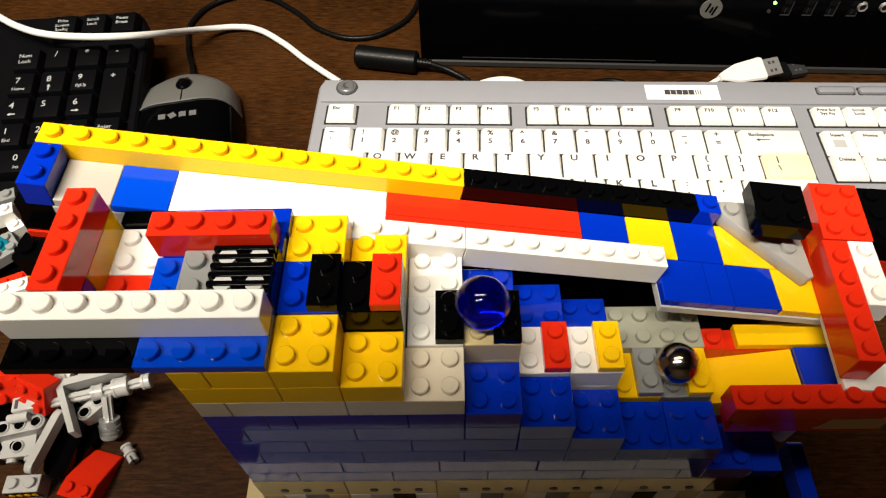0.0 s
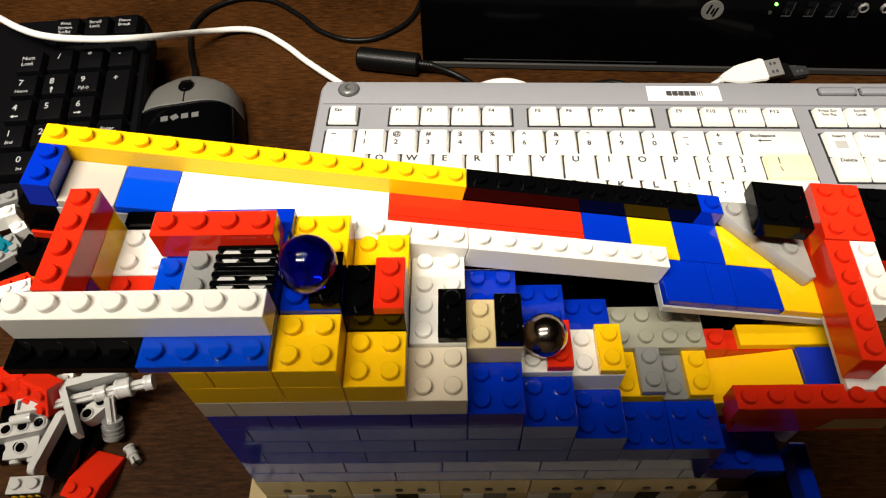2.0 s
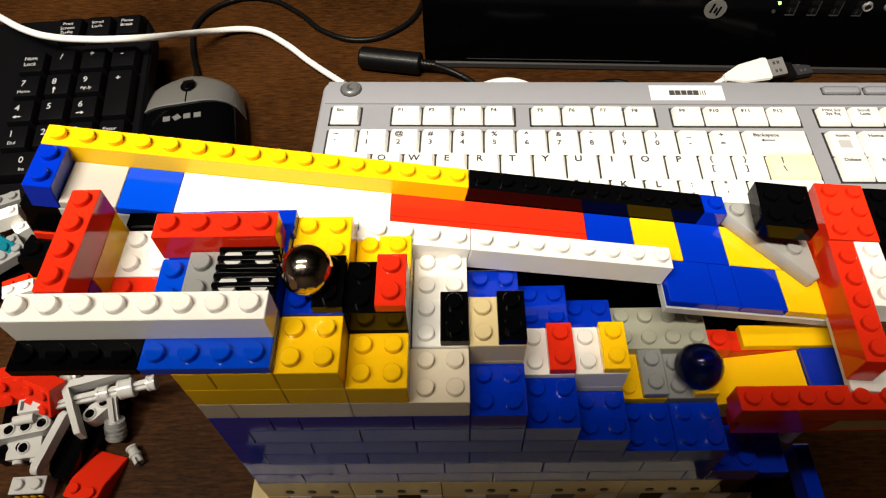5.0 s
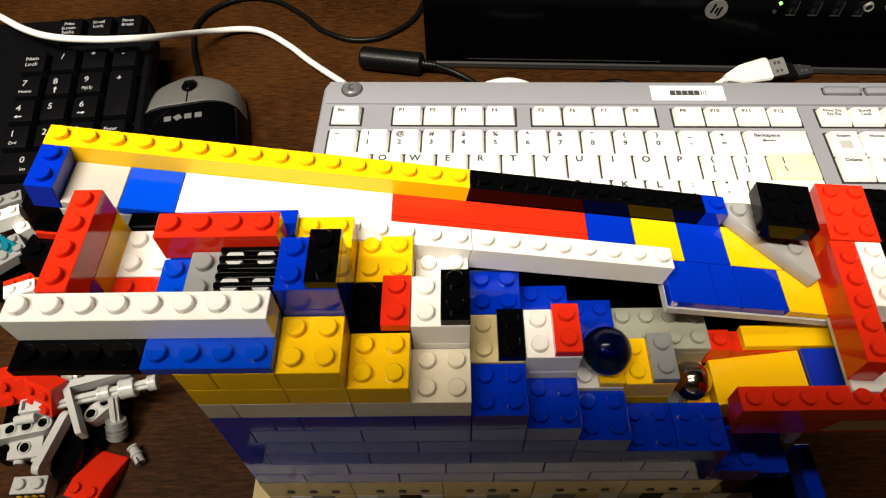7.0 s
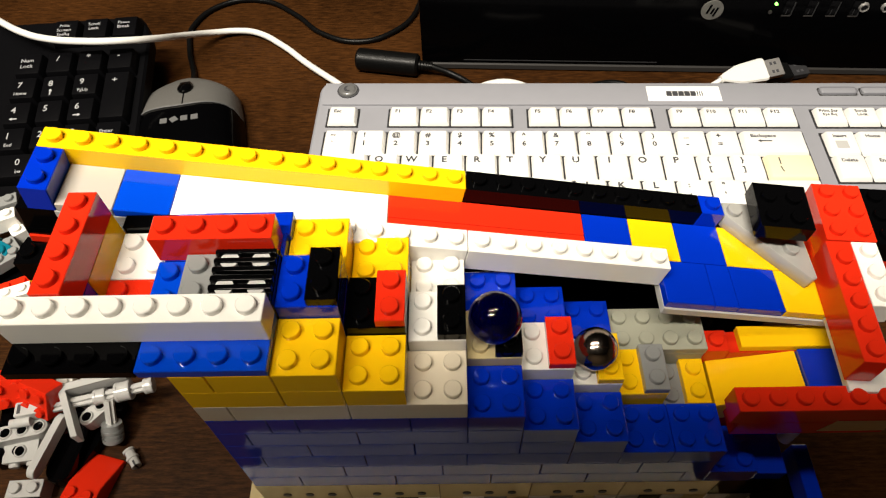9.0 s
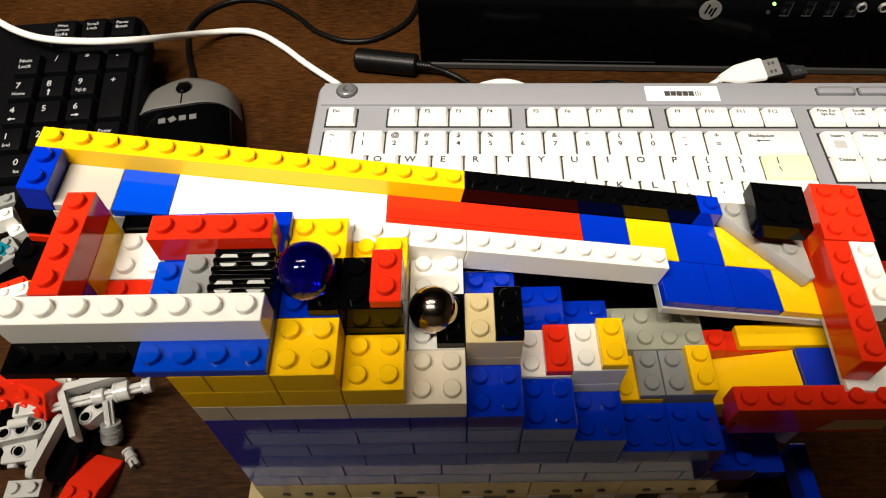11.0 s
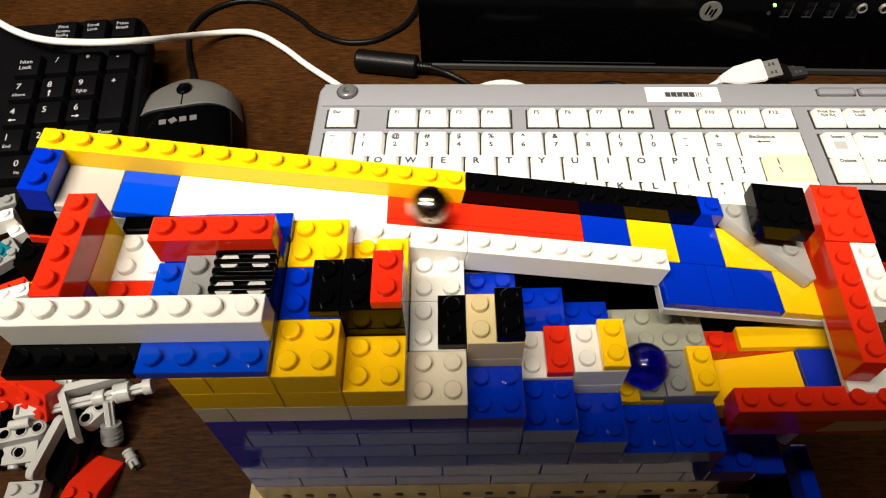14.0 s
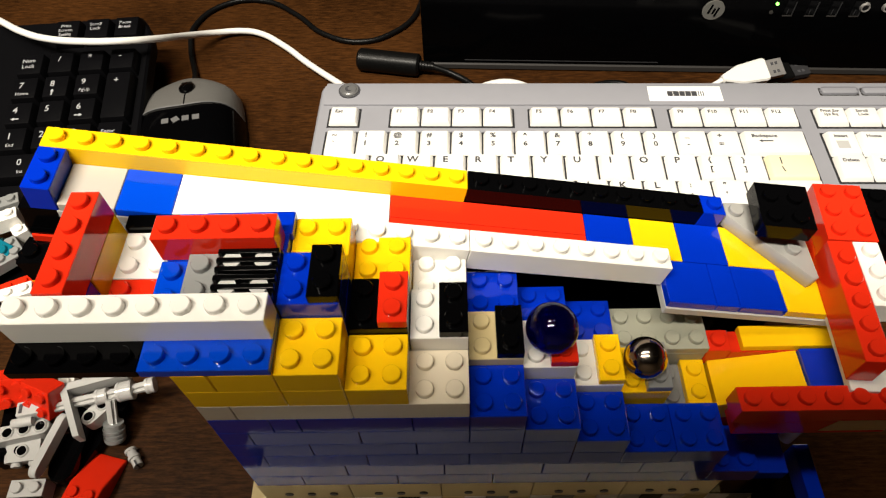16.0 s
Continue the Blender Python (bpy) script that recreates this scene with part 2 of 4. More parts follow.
for k, (mat, xs) in enumerate(COURSES):
    lean = -0.03 * max(0, k - 2)   # from the fourth course down the wall leans a little forward at its foot
    for a, b in zip(xs, xs[1:]):
        a = -3.13 if a == -3 else a
        ob = brick(machine, a, lean, -k, b - a, 2, mat, studs=b == xs[-1] or (k == 6 and b == 14))
        if k > 2:
            ob.matrix_basis = pose(a * U, lean * U, -(k + 1) * H, -1.43)
brick(machine, 18, -0.15, -8.25, 1.3, 2, BLU, plates=2, studs=False)
# base: a tan course with round holes, a row of single bricks in mixed colours, and the tan courses under it
for n, a in enumerate(range(-3, 19, 4)):
    m, w = BLA if a == 17 else TAN, min(4, 19.4 - a)
    ob = brick(machine, a - 0.2, -0.18, -9, w, 2.15, m, plates=5, studs=False, name="brick")
    if m is TAN:
        pin_holes(ob, a - 0.2, a + w - 0.2)
MIXED = (TAN, WHI, GRY, TAN, WHI, LGR, BLA, WHI, TAN, WHI, GRY)
for n in range(22):
    brick(machine, n - 3.2, -0.20, -9 - 5 / 3, 1, 2.15, MIXED[n % len(MIXED)], studs=False, name="brick")
for j in range(3, 6):
    for a in range(-3, 19, 4):
        brick(machine, a - 0.2, -0.18, -8.67 - j, min(4, 19.4 - a), 2.15, TAN, studs=False, name="brick")
for n, a in enumerate(range(-3, 19, 4)):
    ob = brick(machine, a, -0.06, -15, min(4, 20 - a), 2, TAN, studs=False, name="brick", plates=1)
    ob.matrix_basis = pose(a * U, 0, DESK)
# back wall
BACK = (YEL, YEL, WHI, BLU, BLU, BLU)
for k in range(6):
    brick(machine, 2 * k, 4, -k, 2, 2, BACK[k])
    brick(machine, 2 * k, 4, -k - 1, 2, 2, BACK[k], studs=False)
    brick(machine, -4, 4, -k - 2, 2 * k + 6, 2, BLU, studs=False)
for k in range(8, 17):
    brick(machine, -3, 4, -k, 22, 2, BLU if k < 10 else TAN, studs=False)
# grey plates at the foot of the back steps
brick(machine, 12.05, 4, -5.58, 4, 2, OGR, plates=1)
brick(machine, 12, 4, -5.92, 4, 2, OGR, plates=6, studs=False, name="brick")
brick(machine, 16, 4, -5.75, 1, 1, RED)
# lower track: yellow tile, slope, blue tile
brick(machine, 17.4, 4.05, -5.55, 4, 1, YEL, plates=1, studs=False)
brick(machine, 17.0, 4, -5.88, 5, 1, RED, plates=3, studs=False, name="brick")
bm = bmesh.new()
for n, (x0, x1, za, zb) in enumerate(((16.2, 19.62, -6.5, -5.8),)):
    vs = []
    for x, z in ((x0, za), (x1, zb)):
        for y in (2, 4):
            vs.append(bm.verts.new((x * U, y * U, z * H)))
            vs.append(bm.verts.new((x * U, y * U, z * H - 0.012)))
    a, a2, b, b2, c, c2, d, d2 = vs
    for f in ((a, c, d, b), (a2, b2, d2, c2), (a, b, b2, a2), (c, c2, d2, d), (a, a2, c2, c), (b, d, d2, b2)):
        bm.faces.new(f)
part("slope_tile", bm, YEL, machine, "smooth yellow sloping tile")
brick(machine, 19.65, 2, -5.62, 2, 2, BLU, plates=1, studs=False)
brick(machine, 16.05, 2, -7.6, 6, 2, RED, studs=False, plates=3, name="brick")
brick(machine, 19.65, 2, -5.96, 2, 2, YEL, studs=False, plates=5, name="brick")
# front red guard over the lower track
brick(machine, 16.09, 0.8, -4.54, 6, 1, RED)
brick(machine, 16.42, 0.8, -5.54, 6, 1, RED, studs=False)
# tan reflection in the guard's front, laid on as a thin coloured strip
bm = bmesh.new()
prism(bm, [(0, 0), (2.6 * U, 0), (2.6 * U, 0.0080), (0.0030, 0.0080)], 0, 0.00012)
part("tile", bm, TAN, machine, "tan strip drawn as a reflection low on the red guard", pose(19.78 * U, 0.8 * U + 0.0001, -6.30 * H, 90))
bm = bmesh.new()
cyl(bm, 19.2 * U, 1.1 * U, -7.6 * H, -6.54 * H, 0.0023, 18)
part("axle_pin", bm, LGR, machine, "pale grey pin under the red guard")
# blue beam beside the foot of the stairs, on a black pier
brick(machine, 20.55, -4.4, -9.55, 0.7, 6, BLU, studs=False)
brick(machine, 20.5, -2.0, -10.56, 0.8, 3, BLA, plates=20, studs=False, name="support_column")

# tan base plate that shows past the wall's foot
bm = bmesh.new()
box(bm, -5.72 * U, -1.0 * U, DESK, -3.4 * U, 2.44 * U, -0.150, 0.0002)
part("base_plate", bm, TAN, machine, "tan footing brick beside the wall's foot")

# studded footing in front of the wall, mirrored in the glossy courses
for j, (mat, studs) in enumerate(((TAN, True), (WHI, True), (GRY, True), (GRY, False))):
    for n in range(6):
        brick(machine, -5 + n * 4 - (j % 2), -2.4 - j, -14.25, 4, 1, mat, plates=9, studs=studs, name="footing_brick")

# basin at the top of the stairs
brick(machine, -8, 1, 4 / 3, 8, 1, WHI)
brick(machine, -4, 0, 1 / 3, 4, 2, AZU, plates=1)
brick(machine, -8, 0, 1 / 3, 4, 2, BLA, plates=1)
brick(machine, -4.13, 4, 4 / 3, 4, 1, RED)
brick(machine, -4, 4, 1 / 3, 4, 2, BLU, plates=4, studs=False, name="brick")
brick(machine, -3, 5, 0.36, 3.1, 1, BLU, studs=False, plates=1)
brick(machine, -7.22, 2, 1.4, 1, 4, RED)
brick(machine, -7.22, 3.2, 0.4, 1, 2.8, YEL, studs=False)
brick(machine, -7.22, 2, 0.4, 1, 1.2, BLU, studs=False)
brick(machine, -6.28, 4, -0.55, 2.2, 2, WHI, plates=1)
brick(machine, -6.28, 2, -0.55, 2.2, 2, RED, plates=1)
brick(machine, -7.2, 2, -0.89, 7.2, 4, BLA, plates=1, studs=False, name="plate")
brick(machine, -4.15, 2, 1 / 3, 1, 2, AZU, plates=2)
brick(machine, -3.08, 2, 2 / 3, 1, 2, GRY, plates=3)
brick(machine, -6.3, 6.05, -0.35, 2.0, 0.6, BLA, studs=False, plates=5, name="brick")


def grille(x, y, z):
    """A black ribbed tile."""
    bm = bmesh.new()
    box(bm, 0, 0, 0, 2 * U, 2 * U, 0.0070, 0.0002)
    for i in range(6):
        y0 = i * 2 * U / 6
        box(bm, 0.0001, y0 + 0.0003, 0.0069, 2 * U - 0.0001, y0 + 0.0018, 0.0092, 0.0004, 2)
    ob = part("grille_tile", bm, BLA, machine, "black ribbed grille tile", pose(x * U, y * U, z * H - 0.0092))
    for i in range(2):
        for j in range(2):
            bm = bmesh.new()
            cyl(bm, 0, 0, 0, 0.0018, 0.0024, 20)
            part("stud", bm, LGR, ob, "grey stud between the ribs", pose((i + 0.5) * U, (j + 0.5) * U, 0.0069))
    return ob


grille(-2, 2, 1.0)

# supports under the basin
brick(machine, -7.2, 2, -1.22, 2, 2, BLA, plates=3, studs=False)
brick(machine, -3, 2, -1, 3, 2, BLU, plates=30, studs=False, name="support_column")

# moving columns
COLUMNS = ((BLU, BLA), (BLA, RED), (WHI, BLA), (TAN, BLA), (WHI, RED), (WHI, YEL), (YEL, GRY), (GRY, YEL))
LIFT, PERIOD, FIRST = 1.4, 1.535, 0.97
columns = []
for k, (ma, mb) in enumerate(COLUMNS):
    bm = bmesh.new()
    g = 0.0001
    box(bm, g, g, -9 * H, 2 * U - g, 2 * U - g, -H, 0.0003)
    col = part("lift_column", bm, ma, machine, "", pose(2 * k * U, 2 * U, -k * H))
    brick(col, 0, 0, 0, 2, 2, ma)
    brick(col, 1, 0.02, 1 / 3, 1, 2, mb, plates=1)
    columns.append(col)

# ramp: in its own tilted frame, 0 is the top of its back rail's left end
RAMP = pose(-0.0766, 0.0700, 0.0088, 0, 10.51, -0.05)
bm = bmesh.new()
box(bm, 0.9 * U, -2 * U, -H - P, 24 * U, U, -H, 0.0002)
box(bm, 24 * U + 0.0001, -4.05 * U, -H - P, 31.8 * U, U, -H, 0.0002)
ramp = part("ramp", bm, LGR, machine, "tilted track bed of pale grey plates", RAMP)
brick(ramp, 0, 0, 0, 16, 1, YEL)
brick(ramp, 16, 0, 0, 10, 1, BLA)
brick(ramp, 26, 0, 0, 1, 1, BLU)
brick(ramp, 0, -2, 0, 1, 2, BLU)
brick(ramp, -0.45, -2, -1, 3.45, 2, BLA, studs=False)
S = -2 / 3
for a, b, m in ((1, 3, SWHI), (3, 5, AZU), (5, 13, WHI), (21, 23, BLU), (23, 25, YEL), (25, 27, BLU)):
    brick(ramp, a, -2, S, b - a, 2, m, plates=1, studs=False)
brick(ramp, 13, -1.12, S, 8, 1.12, RED, plates=1, studs=False)
brick(ramp, 13, -2, S, 8, 0.88, RED, plates=1, studs=False)
brick(ramp, 24, -4, S, 2, 2, BLU, plates=1, studs=False)
brick(ramp, 26, -4, S, 1, 2, BLU, plates=1, studs=False)
brick(ramp, 27, -4, S, 2, 2, BLU, plates=1, studs=False)
brick(ramp, 29, -4, S, 2.6, 2, YEL, plates=1, studs=False)
brick(ramp, 27, -2, S, 4, 2, YEL, plates=1, studs=False)
brick(ramp, 16, -3, 0, 8, 1, WHI)
brick(ramp, 8, -3, 0, 8, 1, WHI)

# grey wedge that turns the marbles, set across the track's end
bm = bmesh.new()
prism(bm, [(27.1 * U, 0.1 * U), (30.1 * U, -2.8 * U), (30.35 * U, -2.7 * U), (30.35 * U, 1.0 * U), (27.1 * U, 0.8 * U)], -0.66 * H, -0.1 * H, 0.0002)
stud(bm, 27.5 * U, 0.35 * U, -0.1 * H)
stud(bm, 29.55 * U, -1.4 * U, -0.1 * H)
part("wedge_brick", bm, MGR, ramp, "light grey wedge brick")

# black brick wall added under the ramp, dark in place of the shade there
brick(machine, 6, 7.2, -4.3, 7, 1, BLA, plates=39, studs=False, name="support_wall")
brick(machine, 13.02, 7.2, -5.3, 6, 1, BLA, plates=36, studs=False, name="support_wall")

# right tower, turned a little on its foot
block = brick(machine, 17.7, 7.3, -2.2, 2.15, 2.25, BLA, plates=2, name="brick")
block.matrix_basis = pose(17.62 * U, 7.30 * U, -2.2 * H - 2 * P, 0, 4, -5)


def turned(x, y, turn, *args, **more):
    """A brick set in a frame that stands at x, y and is turned about the upright."""
    ob = brick(machine, *args, **more)
    ob.matrix_basis = pose(x * U, y * U, 0, 0, 0, turn) @ ob.matrix_basis
    return ob


turned(20.77, 7.44, -5.3, 0, 0, -3.22, 2, 3, RED)
turned(20.77, 7.44, -5.3, 0, 0, -4.22, 2, 3, RED, studs=False)
turned(20.77, 7.44, -5.3, 2.05, 0, -3.35, 2, 3, BLA)
turned(20.77, 7.44, -5.3, 2.05, 0, -4.35, 2, 3, RED, studs=False)
turned(20.17, 1.90, -3.9, 0, 0, -3.05, 1, 5.35, RED, plates=4, name="brick")
turned(20.17, 1.90, -3.9, 1, 2.35, -3.05, 1, 3, WHI)
turned(20.17, 1.90, -3.9, 0.12, -0.4, -4.40, 1.9, 5.75, WHI, plates=1, studs=False)
brick(machine, 20.0, 8.7, -5.6, 2, 2, BLA, plates=33, studs=False, name="support_column")


# ---- marbles ----
def ball(name, r, mat, label):
    bm = bmesh.new()
    bmesh.ops.create_uvsphere(bm, u_segments=48, v_segments=28, radius=r)
    ob = part(name, bm, mat, smooth=180)
    return tagged(ob, label, "marble", "marbles on the lift")


RB, RS = 0.0076, 0.0067
blue_marble = ball("glass_marble", RB, GLASS, "clear dark blue glass marble riding on the brick lift")
steel_ball = ball("steel_ball", RS, STEEL, "polished steel ball bearing riding on the brick lift")

# stack under the ramp's upper end
brick(ramp, -0.5, -2, -2, 3, 2, BLA, studs=False)
brick(ramp, -0.45, -2.08, -2.34, 3, 2, RED, studs=False, plates=1)
brick(ramp, -0.4, -2.08, -2.68, 3, 2, BLA, studs=False, plates=1)
brick(machine, -10.95, 5.6, -1.6, 4, 1, BLA, plates=3)
brick(machine, -10.95, 5.6, -2.6, 4, 1, YEL, plates=3, studs=False)

# ---- white keyboard ----
KEY = 0.019


def key_mesh(w, d, mat, h=0.0075, foot=0.0):
    """A tapered key cap with a rounded top; origin at the middle of its foot."""
    key = ("key", round(w, 4), round(d, 4), mat.name)
    if key not in MESHES:
        bm = bmesh.new()
        r = bmesh.ops.create_cube(bm, size=1)
        for v in r["verts"]:
            top = v.co.z > 0
            v.co.x *= w - (0.0034 if top else 0.0)
            v.co.y = v.co.y * (d - (0.0024 if top else 0.0)) + (0.0004 if top else 0)
            v.co.z = h if top else foot
        bmesh.ops.bevel(bm, geom=bm.edges[:], offset=0.0008, segments=2, affect="EDGES", profile=0.6)
        MESHES[key] = done(bm, "key", 40)
        MESHES[key].materials.append(mat)
    return MESHES[key]


def legend(key, s, x, y, size, mat, z=0.00755):
    link("legend", text_mesh(s, size * (1.12 if mat is INK else 1), mat), None, key, pose(x, y, z))


def arrow(k, x, y, turn, mat=INKW, stretch=1.0):
    bm = bmesh.new()
    prism(bm, [(-0.0024 * stretch, -0.0004), (0.0004, -0.0004), (0.0004, -0.0012), (0.0024, 0), (0.0004, 0.0012), (0.0004, 0.0004), (-0.0024 * stretch, 0.0004)], 0, 0.00006)
    part("legend", bm, mat, k, "", pose(x, y, 0.00755, 0, 0, turn), 0)


def keyboard():
    kb = tagged(empty("keyboard", pose(-0.033, 0.2068, -0.1427, 0.1, 0, -1.84)), "silver-grey computer keyboard with white keys lying on the desk", "keyboard")
    bm = bmesh.new()
    x0, x1, y0, y1 = -0.42 * KEY, 22.8 * KEY, -4.6 * KEY, 3.36 * KEY
    zb = DESK + 0.1427 + 0.002
    c = 0.006
    prism(bm, [(x0 + c, y0), (x1 - c, y0), (x1, y0 + c), (x1, y1 - c), (x1 - c, y1), (x0 + c, y1), (x0 + 0.0015, y1 - 0.0015), (x0, y1 - c), (x0, y0 + c)], zb, -0.0012, 0.0012)
    part("case", bm, CASE, kb, "silver-grey plastic case")
    bm = bmesh.new()
    box(bm, x0 + 0.003, 2.26 * KEY, -0.0020, x1 - 0.003, 3.30 * KEY, 0.0002, 0.0010, 2)
    part("top_strip", bm, CASE, kb)
    # flat sheets on the case, their dark colour gives the shade between keys
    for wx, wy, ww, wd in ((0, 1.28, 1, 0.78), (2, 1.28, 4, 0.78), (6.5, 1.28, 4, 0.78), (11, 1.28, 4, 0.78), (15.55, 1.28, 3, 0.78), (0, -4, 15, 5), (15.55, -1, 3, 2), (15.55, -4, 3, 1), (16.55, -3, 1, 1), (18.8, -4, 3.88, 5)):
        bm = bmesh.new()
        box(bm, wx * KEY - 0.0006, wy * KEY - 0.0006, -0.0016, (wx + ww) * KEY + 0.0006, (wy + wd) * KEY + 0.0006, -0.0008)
        part("key_well", bm, DGR, kb, "dark sheet standing in for shade between the keys", smooth=0)
    for fx in (0.5, 21.5):
        for fy in (-4.2, 2.9):
            bm = bmesh.new()
            cyl(bm, fx * KEY, fy * KEY, DESK + 0.1427, zb + 0.0004, 0.006, 16)
            part("foot", bm, RUBBER, kb)

    def key(x, y, w=1.0, d=1.0, mat=KEYW, h=0.0075):
        return link("key", key_mesh(w * KEY - 0.0005, d * KEY - 0.0005, mat, h, 0.0040), None, kb, pose((x + w / 2) * KEY, (y + d / 2) * KEY, -0.0050))

    k = key(0, 1.28, 1, 0.78)
    legend(k, "Esc", -0.0030, 0.0026, 0.0032, INK)
    n = 1
    for start in (2.0, 6.5, 11.0):
        for i in range(4):
            k = key(start + i, 1.28, 1, 0.78)
            legend(k, f"F{n}", -0.0036, 0.0026, 0.0034, INK)
            n += 1
    for i, (up, low) in enumerate(zip("~!@#$%^&*()_+", "`1234567890-=")):
        k = key(i, 0)
        legend(k, up, -0.0034, 0.0046, 0.0046, INK)
        legend(k, low, -0.0034, -0.0022, 0.0046, INK)
    k = key(13, 0, 2)
    legend(k, "Backspace", -0.006, 0.0046, 0.0032, INK)
    arrow(k, -0.0075, 0.0005, 180, INK, 2.4)
    key(0, -1, 1.5)
    for i, s in enumerate("QWERTYUIOP"):
        legend(key(1.5 + i, -1), s, -0.0028, 0.0040, 0.0056, INK)
    for i, (a, b) in enumerate(("{[", "}]")):
        k = key(11.5 + i, -1)
        legend(k, a, -0.0034, 0.0044, 0.0046, INK)
        legend(k, b, -0.0034, -0.0024, 0.0046, INK)
    k = key(13.5, -1, 1.5, mat=KEYY)
    legend(k, "|", -0.006, 0.0044, 0.0046, INK)
    legend(k, "\\", -0.006, -0.0024, 0.0046, INK)
    key(0, -2, 1.75)
    for i, s in enumerate("ASDFGHJKL"):
        legend(key(1.75 + i, -2), s, -0.0028, 0.0040, 0.0056, INK)
    for i, (a, b) in enumerate((":;", "\"'")):
        k = key(10.75 + i, -2)
        legend(k, a, -0.0034, 0.0044, 0.0046, INK)
        legend(k, b, -0.0034, -0.0024, 0.0046, INK)
    legend(key(12.75, -2, 2.25), "Enter", -0.008, 0.0042, 0.0032, INK)
    key(0, -3, 2.25)
    for i, s in enumerate("ZXCVBNM,./"):
        legend(key(2.25 + i, -3), s, -0.0028, 0.0040, 0.0056, INK)
    key(12.25, -3, 2.75)
    for x, w in ((0, 1.5), (1.5, 1.2), (2.7, 1.2), (3.9, 6.0), (9.9, 1.2), (11.1, 1.2), (12.3, 1.2), (13.5, 1.5)):
        key(x, -4, w)
    for i in range(3):
        k = key(15.55 + i, 1.28, 1, 0.78)
        for j, line in enumerate((("Print Scr", "Sys Rq"), ("Scroll", "Lock"), ("Pause", "Break"))[i]):
            legend(k, line, -0.0012, 0.0034 - j * 0.0030, 0.0028, INK)
    for row, names in ((0, ("Insert", "Home", "")), (-1, ("Delete", "End", ""))):
        for i, s in enumerate(names):
            k = key(15.55 + i, row)
            if s:
                legend(k, s, -0.001, 0.0046, 0.0030, INK)
            if s == "Insert":
                bm = bmesh.new()
                box(bm, -0.0048, -0.0052, 0.00752, 0.0022, 0.0008, 0.00757)
                part("worn_patch", bm, LGR, k, "grey worn patch")
    for x, y in ((16.55, -3), (15.55, -4), (16.55, -4), (17.55, -4)):
        key(x, y)
    for row in range(5):
        for i in range(4):
            key(18.8 + i * 0.97, -row, 0.97)
    # round sleep button with a crescent
    bm = bmesh.new()
    cyl(bm, 0, 0, 0, 0.0016, 0.0062, 32, 0.0058)
    cyl(bm, 0, 0, 0.0016, 0.0022, 0.0050, 32, 0.0042)
    ring = bmesh.new()
    cyl(ring, 0, 0, 0, 0.0008, 0.0069, 32)
    part("button_ring", ring, INK, kb, "dark ring round the sleep button", pose(0.55 * KEY, 2.90 * KEY, 0.0000))
    b = part("sleep_button", bm, EMBLEM, kb, "round silver sleep button", pose(0.55 * KEY, 2.90 * KEY, 0.0000))
    bm = bmesh.new()
    arc = [(0.0026 * math.cos(a), 0.0026 * math.sin(a)) for a in [radians(70 + i * 20) for i in range(12)]]
    arc += [(0.0010 + 0.0021 * math.cos(a), 0.0006 + 0.0021 * math.sin(a)) for a in [radians(285 - i * 19) for i in range(10)]]
    prism(bm, arc, 0.0021, 0.0024)
    part("moon_mark", bm, INK, b)
    # long media buttons
    for i in range(2):
        bm = bmesh.new()
        box(bm, 0, 0, 0, 1.2 * KEY, 0.0058, 0.0028, 0.0026, 3)
        rim = bmesh.new()
        box(rim, -0.0006, -0.0006, 0, 1.2 * KEY + 0.0006, 0.0064, 0.0010, 0.0009, 2)
        part("button_rim", rim, STRIP, kb, "dark gap round a media button", pose((16.02 + i * 1.33) * KEY, 2.70 * KEY, -0.0006))
        part("media_button", bm, CASE, kb, "long silver media button", pose((16.02 + i * 1.33) * KEY, 2.70 * KEY, -0.0006))
    # paper sticker, its writing as bars
    bm = bmesh.new()
    box(bm, 10.46 * KEY, 2.42 * KEY, 0.0001, 12.84 * KEY, 3.11 * KEY, 0.00035)
    st = part("sticker", bm, PAPER, kb, "white paper label sticker")
    for i in range(5):
        bm = bmesh.new()
        box(bm, 0, 0, 0, 0.0034, 0.0044, 0.00006)
        part("writing", bm, INK, st, "", pose((11.08 + i * 0.195) * KEY, 2.65 * KEY, 0.00035), 0)
    for i in range(3):
        bm = bmesh.new()
        box(bm, 0, 0, 0, 0.0006, 0.0044, 0.00006)
        part("writing", bm, INK, st, "", pose((12.08 + i * 0.075) * KEY, 2.65 * KEY, 0.00035), 0)
    return kb


keyboard()


